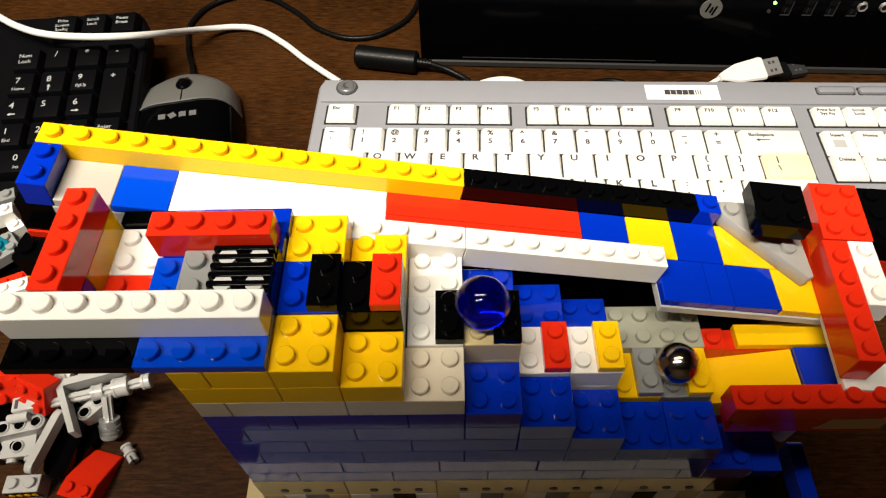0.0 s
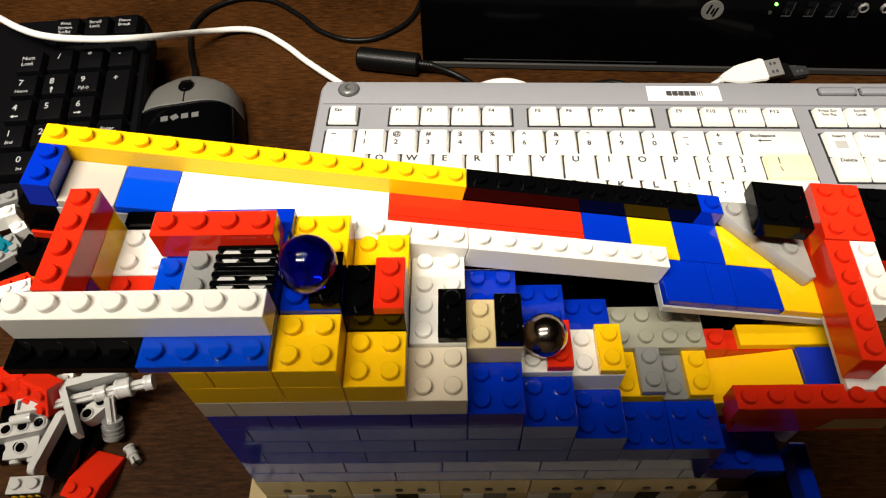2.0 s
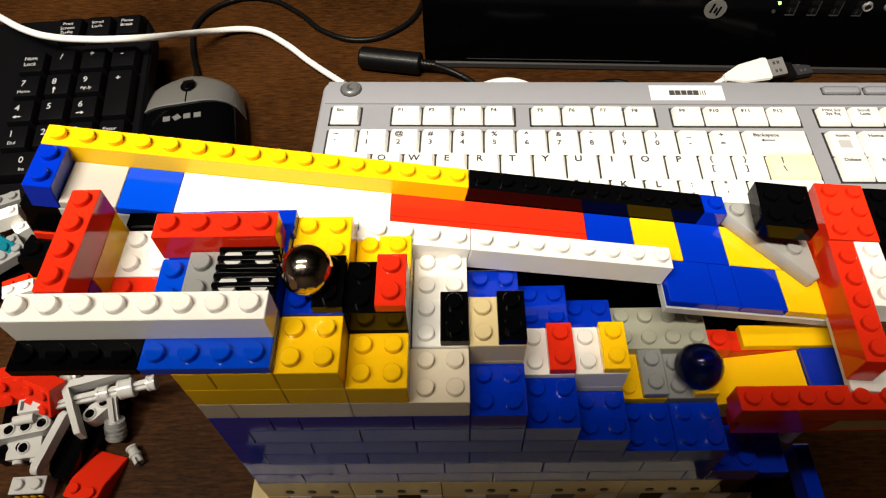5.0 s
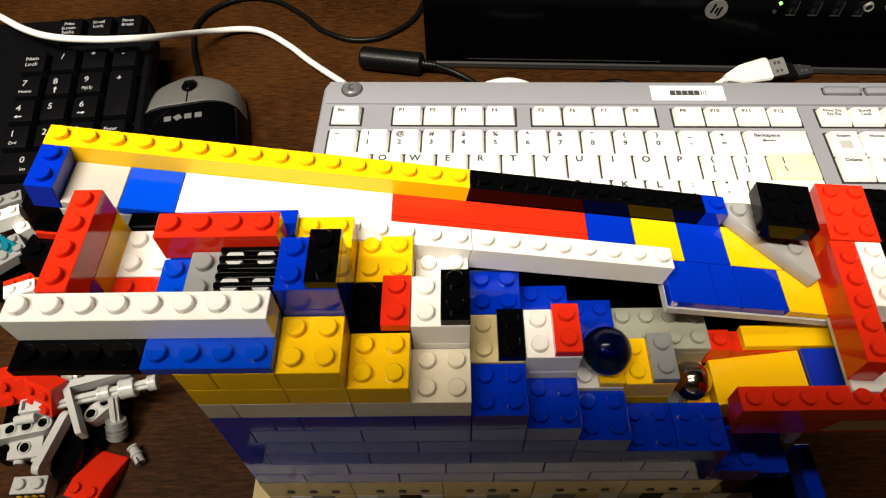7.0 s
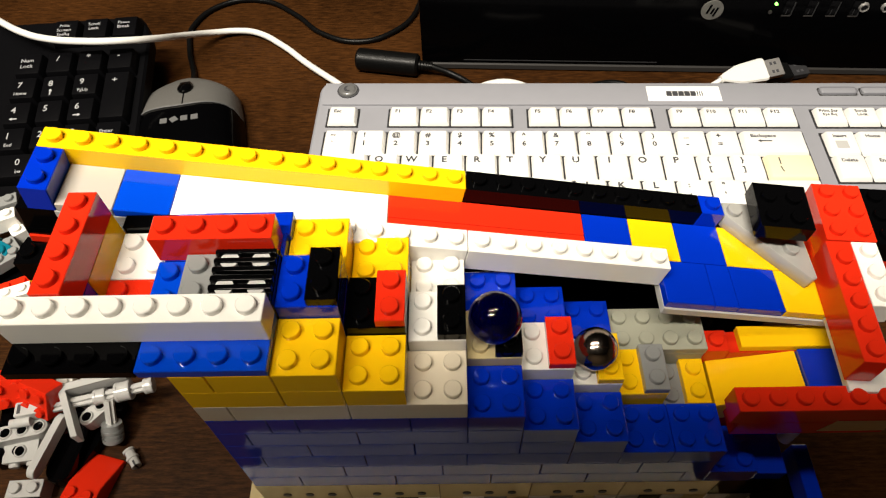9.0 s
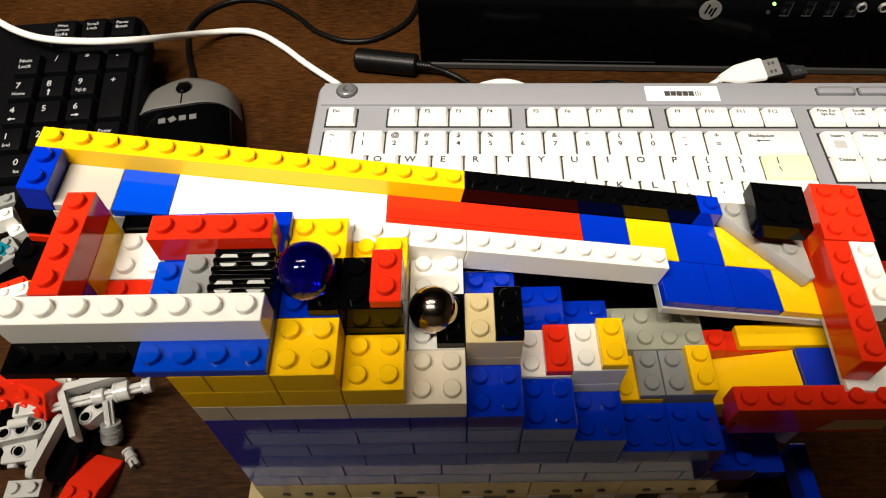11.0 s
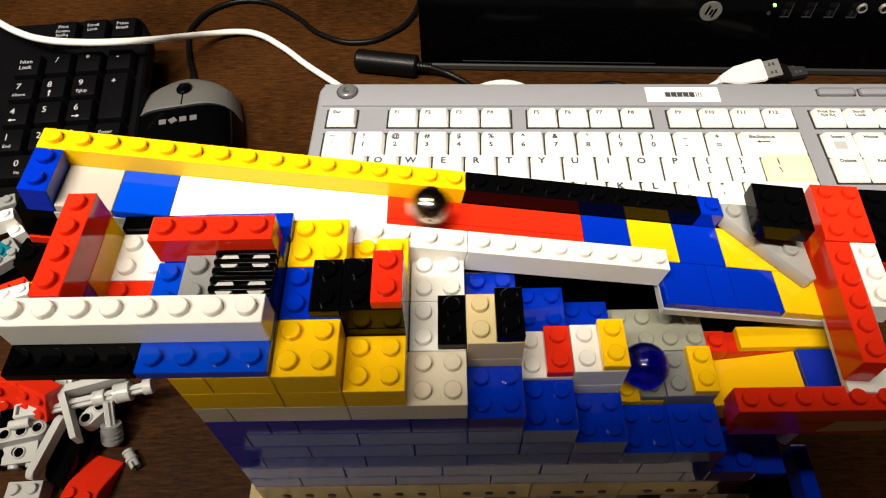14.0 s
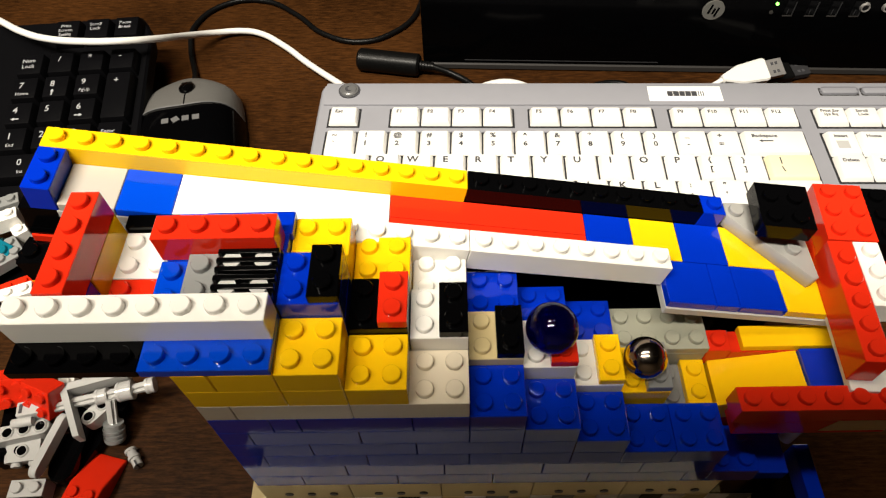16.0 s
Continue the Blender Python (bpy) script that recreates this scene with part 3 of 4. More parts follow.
# ---- black keyboard ----
def black_keyboard():
    q = 0.01905
    kb = tagged(empty("keyboard", pose(-0.2214, 0.2551, -0.1259, 9.5, 0, 4.0)), "black computer keyboard with white legends beside the mouse", "keyboard")
    bm = bmesh.new()
    prism(bm, [(-13.5 * q, -4.2 * q), (3.72 * q, -4.2 * q), (3.85 * q, -4.0 * q), (3.78 * q, 2.05 * q), (3.6 * q, 2.75 * q), (3.3 * q, 3.15 * q), (-13.5 * q, 3.15 * q)], -0.021, -0.0085, 0.0015)
    part("case", bm, KEYB, kb, "matt black plastic case")

    def key(x, y, w=1.0, d=1.0):
        ob = link("key", key_mesh(w * q - 0.0012, d * q - 0.0012, KEYB), None, kb, pose(x * q + 0.0015, y * q - 0.0022, -0.0086))
        return ob

    def two(k, a, b, small=0.0032):
        legend(k, a, -0.0022, 0.0024, 0.0062, INKW)
        if b:
            legend(k, b, -0.0008, -0.0040, small, INKW)

    two(key(0, 0), "7", "Home")
    k = key(1, 0)
    two(k, "8", "")
    arrow(k, -0.0015, -0.004, 90)
    two(key(2, 0), "9", "PgUp")
    k = key(0, -1)
    two(k, "4", "")
    arrow(k, -0.0015, -0.004, 180)
    two(key(1, -1), "5", "")
    k = key(2, -1)
    two(k, "6", "")
    arrow(k, -0.0015, -0.004, 0)
    two(key(0, -2), "1", "End")
    two(key(1, -2), "2", "")
    two(key(2, -2), "3", "PgDn")
    k = key(0.5, -3, 2)
    two(k, "0", "Ins")
    two(key(2, -3), ".", "Del")
    k = key(0, 1)
    legend(k, "Num", -0.001, 0.0030, 0.0040, INKW)
    legend(k, "Lock", -0.001, -0.0015, 0.0040, INKW)
    for i, s in enumerate("/*-"):
        legend(key(1 + i, 1), s, -0.001, 0.0030, 0.0060, INKW)
    k = key(3, -0.5, 1, 2)
    legend(k, "+", -0.001, 0.0115, 0.0062, INKW)
    k = key(3, -2.5, 1, 2)
    legend(k, "Enter", -0.001, 0.0110, 0.0038, INKW)
    for x, words in ((1.0, ("Print", "Screen", "SysRq")), (2.0, ("Scroll", "Lock")), (3.0, ("Pause", "Break"))):
        k = key(x - 0.02, 2.42)
        for i, s in enumerate(words):
            legend(k, s, -0.001, 0.0036 - i * 0.0036, 0.0034, INKW)
    for x in (-4.5, -3.5, -2.5):
        for y in (0, 1, -3):
            key(x, y)
    return kb


black_keyboard()


# ---- mouse ----
def mouse():
    ob = tagged(empty("computer_mouse", pose(-0.1218, 0.2350, DESK, 0, 0, 11)), "black computer mouse with a grey front and scroll wheel", "mouse")
    L, W, T = 0.050, 0.0340, 0.031

    def shell(u, v, lift=0.0):
        """A point of the rounded top: u along from tail to nose, v across, both -1 to 1."""
        side = W * (1 - 0.10 * (u * u)) * (1 - max(0, abs(u) - 0.72) ** 2 * 5.5)
        x = v * side
        y = u * L * (1 - 0.10 * v * v)
        z = 0.006 + (T - 0.006 + lift) * (1 - abs(v) ** 3.2) ** 0.55 * (1 - max(0, (u + 0.15) / 1.15) ** 2.2 * 0.55 if u > -0.15 else 1 - ((-u - 0.15) / 0.85) ** 2.4 * 0.8)
        return Vector((x, y, z))

    def sheet(u0, u1, nu, nv, lift, curve=0.0):
        bm = bmesh.new()
        grid = []
        for i in range(nu + 1):
            row = []
            for j in range(nv + 1):
                v = -1 + 2 * j / nv
                a = u0 + curve * v * v if u0 > -1 else u0
                u = a + (u1 - a) * i / nu
                row.append(bm.verts.new(shell(u, v, lift)))
            grid.append(row)
        for i in range(nu):
            for j in range(nv):
                bm.faces.new((grid[i][j], grid[i][j + 1], grid[i + 1][j + 1], grid[i + 1][j]))
        edge = [e for e in bm.edges if e.is_boundary]
        ext = bmesh.ops.extrude_edge_only(bm, edges=edge)["geom"]
        for g in ext:
            if isinstance(g, bmesh.types.BMVert):
                g.co.z = max(0.001, min(g.co.z - 0.004, 0.004)) if abs(lift) < 1e-6 else g.co.z - 0.0015
        return bm

    part("body", sheet(-1, 1, 24, 20, 0.0), GLOSS, ob, "black plastic body", smooth=60)
    part("button_panel", sheet(0.16, 0.99, 14, 20, 0.0012, 0.14), MOUSEG, ob, "grey plastic button panel", smooth=60)
    bm = bmesh.new()
    for i in range(20):
        v0, v1 = -1 + 2 * i / 20, -1 + 2 * (i + 1) / 20
        p0, p1 = shell(0.15 + 0.14 * v0 * v0, v0, 0.0018), shell(0.15 + 0.14 * v1 * v1, v1, 0.0018)
        q0, q1 = p0 + Vector((0, 0.0008, 0.0002)), p1 + Vector((0, 0.0008, 0.0002))
        bm.faces.new([bm.verts.new(p) for p in (p0, p1, q1, q0)])
    bmesh.ops.remove_doubles(bm, verts=bm.verts, dist=1e-5)
    bmesh.ops.solidify(bm, geom=bm.faces[:], thickness=0.0006)
    part("trim_line", bm, EMBLEM, ob, "silver trim line", smooth=60)
    c = shell(0.58, 0.08, 0.001)
    bm = bmesh.new()
    bmesh.ops.create_uvsphere(bm, u_segments=20, v_segments=12, radius=1)
    bmesh.ops.scale(bm, vec=(0.0050, 0.0085, 0.0028), verts=bm.verts)
    part("wheel_well", bm, BLA, ob, "black wheel well", pose(c.x, c.y, c.z + 0.0005, -22), smooth=60)
    bm = bmesh.new()
    cyl(bm, 0, 0, -0.0028, 0.0028, 0.0075, 28)
    part("scroll_wheel", bm, RUBBER, ob, "black rubber scroll wheel", pose(c.x, c.y, c.z - 0.0046, 0, 90, 0))
    bm = bmesh.new()
    for i in range(8):
        a, b = shell(0.17 + i * 0.035, 0.07, 0.0014), shell(0.17 + (i + 1) * 0.035, 0.07, 0.0014)
        bm.faces.new([bm.verts.new(q) for q in (a + Vector((-0.0004, 0, 0)), a + Vector((0.0004, 0, 0)), b + Vector((0.0004, 0, 0)), b + Vector((-0.0004, 0, 0)))])
    bmesh.ops.remove_doubles(bm, verts=bm.verts, dist=1e-5)
    bmesh.ops.solidify(bm, geom=bm.faces[:], thickness=0.0004)
    part("button_split", bm, BLA, ob, "dark gap between the buttons")
    for i in range(4):
        p = shell(-0.07, -0.25 + i * 0.18, 0.0)
        bm = bmesh.new()
        box(bm, -0.0021, -0.0021, 0, 0.0021, 0.0021, 0.0003)
        part("emblem", bm, EMBLEM, ob, "plain silver emblem bars", pose(p.x, p.y, p.z + 0.0002, 0, 0, 30 if i == 1 else 0))
    return ob


mouse()


# ---- black desktop computer lying behind the keyboard ----
def computer():
    ob = tagged(empty("desktop_computer", pose(0.026, 0.312, DESK, 0, 0, -3.24)), "black desktop computer case lying flat with front ports", "computer")
    bm = bmesh.new()
    box(bm, 0, 0.004, 0.004, 0.40, 0.36, 0.100, 0.0015, 2)
    part("case", bm, BLA, ob, "black metal case")
    bm = bmesh.new()
    box(bm, -0.001, -0.002, 0.0055, 0.401, 0.004, 0.101, 0.0012, 2)
    front = part("front_panel", bm, GLOSS, ob, "glossy black front panel")
    bm = bmesh.new()
    box(bm, -0.001, -0.0028, 0.0005, 0.401, 0.006, 0.0054, 0.0008)
    part("bottom_strip", bm, STRIP, ob, "dim grey bottom strip")
    for z in (0.0080,):
        bm = bmesh.new()
        box(bm, 0.028, -0.0024, z, 0.16, -0.0019, z + 0.0005)
        part("seam", bm, DGR, ob)
    # round emblem with plain bars
    bm = bmesh.new()
    cyl(bm, 0, 0, 0, 0.0010, 0.0068, 40)
    em = part("emblem", bm, MOUSEG, ob, "plain round dark silver emblem", pose(0.1850, -0.002, 0.0503, 90, 0, 0))
    for x, y, h in ((-0.0022, 0.001, 0.0065), (0.0002, -0.0005, 0.004), (0.0022, -0.001, 0.0065)):
        bm = bmesh.new()
        box(bm, -0.0006, -h / 2, 0.0010, 0.0006, h / 2, 0.0013)
        part("emblem_bar", bm, GLOSS, em, "", pose(x, y, 0, 0, 0, -14))
    bm = bmesh.new()
    cyl(bm, 0, 0, 0, 0.0012, 0.0009, 16)
    part("power_light", bm, LED, ob, "small green power light", pose(0.2228, -0.002, 0.0552, 90, 0, 0))
    bm = bmesh.new()
    cyl(bm, 0, 0, 0, 0.0008, 0.0012, 16)
    part("drive_light", bm, STRIP, ob, "", pose(0.2212, -0.002, 0.0490, 90, 0, 0))
    for i in range(4):
        x = 0.2288 + i * 0.0136
        bm = bmesh.new()
        box(bm, 0, -0.0024, 0.0365, 0.0060, -0.0019, 0.0480)
        po = part("usb_port", bm, BLA, ob, "upright usb port")
        for x0, x1, z0, z1 in ((0, 0.0058, 0.0368, 0.0376), (0.0052, 0.0058, 0.0376, 0.0470), (0.0020, 0.0024, 0.0385, 0.0420)):
            bm = bmesh.new()
            box(bm, x0, -0.0027, z0, x1, -0.0023, z1)
            part("contact", bm, STRIP if z1 < 0.038 else DGR, po)
            for c in po.children:
                c.matrix_basis = pose(x, 0, 0)
        po.matrix_basis = pose(x, 0, 0.0095)
        for c in po.children:
            c.matrix_basis = pose(0, 0, 0)
    for i in range(2):
        bm = bmesh.new()
        bmesh.ops.create_cone(bm, cap_ends=False, segments=24, radius1=0.0032, radius2=0.0027, depth=0.002)
        bmesh.ops.solidify(bm, geom=bm.faces[:], thickness=0.0008)
        jack = part("audio_jack", bm, METAL, ob, "metal audio jack ring", pose(0.2765 + i * 0.0135, -0.003, 0.0535, 90, 0, 0))
        bm = bmesh.new()
        cyl(bm, 0, 0, -0.0008, 0.0002, 0.0022, 16)
        part("socket", bm, BLA, jack)
    return ob


computer()

# ---- cables ----
Z = DESK
tagged(tube("mouse_cable", [(-0.1300, 0.284, Z + 0.012), (-0.1355, 0.305, Z + 0.004), (-0.1455, 0.335, Z + 0.0022), (-0.148, 0.362, Z + 0.0022), (-0.129, 0.388, Z + 0.0022),
                            (-0.100, 0.391, Z + 0.0022), (-0.072, 0.372, Z + 0.0022), (-0.050, 0.349, Z + 0.0022), (-0.021, 0.3385, Z + 0.0022), (0.003, 0.349, Z + 0.0022), (0.019, 0.372, Z + 0.0022), (0.022, 0.43, Z + 0.0022)],
            0.0019, RUBBER), "thin black mouse cable looping over the desk", "cable")
tagged(tube("white_cable", [(-0.3031, 0.3567, Z + 0.030), (-0.2477, 0.3057, Z + 0.050), (-0.2253, 0.2893, Z + 0.053), (-0.2076, 0.2812, Z + 0.054), (-0.1808, 0.2761, Z + 0.055),
                            (-0.1594, 0.2785, Z + 0.053), (-0.1481, 0.2888, Z + 0.046), (-0.1392, 0.3240, Z + 0.022), (-0.1278, 0.3452, Z + 0.008), (-0.1113, 0.3519, Z + 0.004), (-0.0983, 0.3494, Z + 0.004),
                            (-0.0774, 0.3343, Z + 0.004), (-0.0565, 0.3131, Z + 0.004), (-0.0300, 0.2870, Z + 0.006)],
            0.0022, WCABLE), "thick white cable running from the black keyboard behind the white one", "cable")


def plug():
    ob = tagged(empty("cable_plug", pose(-0.0205, 0.3125, Z + 0.0078, 0, 0, -11)), "black barrel plug with a cable lying on the desk", "plug")
    turn = Matrix.Rotation(radians(90), 4, "Y")
    bm = bmesh.new()
    cyl(bm, 0, 0, 0.0015, 0.0425, 0.0077, 32)
    cyl(bm, 0, 0, 0, 0.0015, 0.0062, 32, 0.0077)
    cyl(bm, 0, 0, 0.0425, 0.044, 0.0077, 32, 0.0062)
    part("barrel", bm, RUBBER, ob, "", turn)
    bm = bmesh.new()
    for i in range(5):
        cyl(bm, 0, 0, 0.044 + i * 0.0020, 0.0455 + i * 0.0020, 0.0036 - i * 0.0002, 16)
    cyl(bm, 0, 0, 0.0435, 0.0535, 0.0022, 12)
    part("strain_relief", bm, RUBBER, ob, "", turn)
    tube("cable", [(0.053, 0, 0), (0.068, -0.001, -0.004), (0.085, -0.010, -0.006), (0.096, -0.026, -0.006)], 0.0021, RUBBER, ob)
    return ob


plug()


def usb_plug(m, body, tip, label):
    ob = tagged(empty("usb_plug", m), label, "usb plug")
    bm = bmesh.new()
    prism(bm, [(0, -0.0022), (0.012, -0.0065), (0.031, -0.0080), (0.033, -0.0068), (0.033, 0.0068), (0.031, 0.0080), (0.012, 0.0065), (0, 0.0022)], -0.0038, 0.0038, 0.0010)
    part("grip", bm, body, ob)
    bm = bmesh.new()
    box(bm, 0.0332, -0.0060, -0.0022, 0.0452, 0.0060, 0.0022, 0.0003)
    t = part("metal_shell", bm, tip, ob, "metal plug shell")
    for x in (0.0365, 0.0395):
        for y in (-0.0028, 0.0028):
            bm = bmesh.new()
            box(bm, x, y - 0.0010, 0.0022, x + 0.0018, y + 0.0010, 0.00235)
            part("hole", bm, INK, t)
    tube("cable", [(0.001, 0, 0), (-0.012, -0.004, -0.002), (-0.03, -0.014, -0.012)], 0.0016, body, ob)
    return ob


usb_plug(pose(0.2185, 0.2705, Z + 0.018, 25, 2, 17), WCABLE, METAL, "white usb plug with metal end resting behind the keyboard")
usb_plug(pose(0.2420, 0.2860, Z + 0.005, 10, 0, 12), RUBBER, DGR, "black usb plug lying on the desk behind the keyboard")
tagged(tube("black_cable", [(0.125, 0.268, Z + 0.010), (0.142, 0.278, Z + 0.010), (0.158, 0.278, Z + 0.010), (0.172, 0.266, Z + 0.008)], 0.002, RUBBER), "thin black cable behind the white keyboard", "cable")
tagged(tube("white_cable", [(0.05, 0.262, Z + 0.010), (0.068, 0.2735, Z + 0.014), (0.090, 0.2730, Z + 0.014), (0.108, 0.260, Z + 0.008)], 0.0035, WCABLE), "white cable loop behind the white keyboard", "cable")


# ---- loose pieces ----
def loose(name, m, nx, ny, mat, label, plates=3, studs=True, category="toy brick"):
    ob = link(name, brick_mesh(nx, ny, plates, studs, mat), None, None, m)
    return tagged(ob, label, category, "loose toy pieces on the desk")


def slope_brick(m, mat, label):
    bm = bmesh.new()
    w = 2 * U
    prof = [(0, 0), (-3 * U, 0), (-3 * U, H), (-2 * U, H), (0, 0.0018)]
    a = [bm.verts.new((0, y, z)) for y, z in prof]
    b = [bm.verts.new((w, y, z)) for y, z in prof]
    n = len(prof)
    bm.faces.new(a)
    bm.faces.new(b[::-1])
    for i in range(n):
        bm.faces.new((a[i], b[i], b[(i + 1) % n], a[(i + 1) % n]))
    bmesh.ops.bevel(bm, geom=bm.edges[:], offset=0.0003, segments=2, affect="EDGES")
    for i in range(2):
        stud(bm, (i + 0.5) * U, -2.5 * U, H)
    return tagged(part("slope_brick", bm, mat, None, "", m), label, "toy brick", "loose toy pieces on the desk")


def between(a, b, m=None):
    """The pose at a whose x axis points at b."""
    a, b = Vector(a), Vector(b)
    return Matrix.Translation(a) @ (b - a).to_track_quat("X", "Z").to_matrix().to_4x4(), (b - a).length


def axle(a, b, mat, label, bushes=()):
    m, n = between(a, b)
    ob = tagged(empty("toy_axle", m), label, "toy axle", "loose toy pieces on the desk")
    bm = bmesh.new()
    box(bm, 0, -0.0024, -0.0009, n, 0.0024, 0.0009, 0.0002)
    box(bm, 0, -0.0009, -0.0024, n, 0.0009, 0.0024, 0.0002)
    part("shaft", bm, mat, ob)
    for at, w, r in bushes:
        bm = bmesh.new()
        cyl(bm, 0, 0, at, at + w, r, 20)
        for z in (at + 0.0004, at + w - 0.0014):
            cyl(bm, 0, 0, z, z + 0.001, r + 0.0002, 20)
        part("bush", bm, mat, ob, "", Matrix.Rotation(radians(90), 4, "Y"))
    return ob


def beam(a, b, mat, label, turn=0, holes=0, w=0.0074, h=0.0074):
    """A studless beam with round ends and open holes."""
    m, n = between(a, b)
    bm = bmesh.new()
    r = w / 2
    pts = [(r * math.cos(t), r * math.sin(t)) for t in [radians(90 + i * 18) for i in range(11)]]
    pts += [(n + r * math.cos(t), r * math.sin(t)) for t in [radians(-90 + i * 18) for i in range(11)]]
    prism(bm, pts, -h / 2, h / 2, 0.0004)
    ob = tagged(part("toy_beam", bm, mat, None, "", m @ Matrix.Rotation(radians(turn), 4, "X")), label, "toy beam", "loose toy pieces on the desk")
    for i in range(holes):
        x = n * i / max(1, holes - 1)
        bm = bmesh.new()
        bmesh.ops.create_cone(bm, cap_ends=False, segments=20, radius1=0.0031, radius2=0.0026, depth=0.0010)
        bmesh.ops.solidify(bm, geom=bm.faces[:], thickness=0.0005)
        rim = part("hole_rim", bm, mat, ob, "", pose(x, 0, h / 2 + 0.0004))
        bm = bmesh.new()
        cyl(bm, 0, 0, -0.0005, 0.0, 0.0026, 16)
        part("hole", bm, BLA, rim)
    return ob


slope_brick(pose(-0.1275, 0.0375, Z, 0, 0, -14.5), RED, "red slope brick lying on the dark desk")
axle((-0.1545, 0.0503, Z + 0.020), (-0.0985, 0.0634, Z + 0.021), LGR, "pale grey toy axle with bushes lying on the pile", ((0.0305, 0.0055, 0.0036), (0.0405, 0.0070, 0.0046), (0.0535, 0.004, 0.0036)))


def bent_beam(m, a, b, mat, label):
    """A thin L-shaped beam with arms a and b, standing on edge."""
    bm = bmesh.new()
    w, t = 0.0072, 0.0038
    prism(bm, [(0, t), (0.001, 0), (t + 0.0045, -b), (t + 0.0076, -b), (t * 1.05, 0), (a, 0.0004), (a + 0.0008, t / 2), (a, t)], 0, w, 0.0003)
    return tagged(part("toy_beam", bm, mat, None, "", m), label, "toy beam", "loose toy pieces on the desk")


bent_beam(pose(-0.1415, 0.0582, Z + 0.0185, 0, 0, 14), 0.031, 0.0245, LGR, "pale grey thin L-shaped toy beam leaning on the pile")
beam((-0.1705, 0.0402, Z + 0.0135), (-0.1490, 0.0450, Z + 0.0135), LGR, "pale grey toy beam with holes", 0, 4)
beam((-0.1380, 0.0470, Z + 0.019), (-0.1428, 0.0235, Z + 0.019), LGR, "pale grey thin toy beam standing on edge", 90, 0, 0.0060, 0.0036)
beam((-0.1274, 0.0490, Z + 0.014), (-0.1226, 0.0548, Z + 0.014), LGR, "pale grey short toy link with a hole", 0, 2)
beam((-0.1335, 0.0250, Z + 0.004), (-0.1190, 0.0600, Z + 0.004), BLA, "thin black toy beam lying on the desk", 0, 0, 0.0046, 0.005)
beam((-0.1365, 0.0270, Z + 0.006), (-0.1335, 0.0520, Z + 0.006), BLA, "black ribbed toy beam under grey pieces", 0, 0, 0.012, 0.011)


def clip(m):
    """A small grey sleeve across the axle's end."""
    ob = tagged(empty("toy_connector", m), "pale grey toy sleeve at the axle's end", "toy connector", "loose toy pieces on the desk")
    bm = bmesh.new()
    box(bm, -0.0045, -0.0035, -0.004, 0.0065, 0.0035, 0.004, 0.0008, 2)
    body = part("body", bm, LGR, ob)
    bm = bmesh.new()
    box(bm, -0.0030, -0.0022, 0.0040, -0.0016, 0.0022, 0.0043)
    part("slot", bm, INK, body)
    bm = bmesh.new()
    cyl(bm, 0, 0, -0.0045, 0.0045, 0.0022, 20)
    part("sleeve", bm, LGR, ob, "", pose(-0.0025, -0.0050, 0, 0, 90, 0))
    return ob


clip(pose(-0.1545, 0.0512, Z + 0.020, 0, 0, 10))


def connector(m, mat, label):
    ob = tagged(empty("toy_connector", m), label, "toy connector", "loose toy pieces on the desk")
    bm = bmesh.new()
    cyl(bm, 0, 0, 0, 0.0095, 0.0046, 24)
    for i in range(3):
        cyl(bm, 0, 0, 0.0010 + i * 0.0022, 0.0022 + i * 0.0022, 0.0050, 24)
    part("sleeve", bm, GRY, ob, "darker grey ribbed sleeve")
    bm = bmesh.new()
    box(bm, -0.0022, -0.0009, 0.0095, 0.0022, 0.0009, 0.022)
    box(bm, -0.0009, -0.0022, 0.0095, 0.0009, 0.0022, 0.022)
    part("shaft", bm, mat, ob)
    return ob


connector(pose(-0.1188, 0.0425, Z + 0.0042, -38, 4, 0), LGR, "grey toy connector with a ribbed sleeve")


def pin(m):
    bm = bmesh.new()
    cyl(bm, 0, 0, -0.0048, 0.0048, 0.0023, 18)
    cyl(bm, 0, 0, 0.0036, 0.0048, 0.0028, 18)
    cyl(bm, 0, 0, -0.0006, 0.0006, 0.0029, 18)
    ob = tagged(part("toy_pin", bm, LGR, None, "", m), "small pale grey toy pin on the desk", "toy pin", "loose toy pieces on the desk")
    bm = bmesh.new()
    box(bm, -0.0004, -0.0026, -0.0050, 0.0004, 0.0026, -0.0022)
    part("slot", bm, INK, ob)


pin(pose(-0.1080, 0.0342, Z + 0.003, 90, 0, 218))
hole_brick = loose("toy_brick", pose(-0.1660, 0.0405, Z + 0.0045, 100, 0, 7), 2, 1, LGR, "pale grey one-by-two toy brick with a round hole, tipped over")
bm = bmesh.new()
bmesh.ops.create_cone(bm, cap_ends=False, segments=20, radius1=0.0031, radius2=0.0026, depth=0.0010)
bmesh.ops.solidify(bm, geom=bm.faces[:], thickness=0.0005)
rim = part("hole_rim", bm, LGR, hole_brick, "", pose(U, U + 0.0003, 0.0048, -90))
bm = bmesh.new()
cyl(bm, 0, 0, -0.0006, 0.0002, 0.0026, 16)
part("hole", bm, BLA, rim)
lamp_brick = loose("toy_brick", pose(-0.1583, 0.0146, Z + 0.0002, 0, 0, 2.5), 2, 1, LGR, "pale grey one-by-two toy brick with printed yellow dots")
bm = bmesh.new()
box(bm, 0.0006, -0.00015, 0.0020, 2 * U - 0.0006, 0.00008, 0.0086)
strip = part("print", bm, BLA, lamp_brick, "black printed strip")
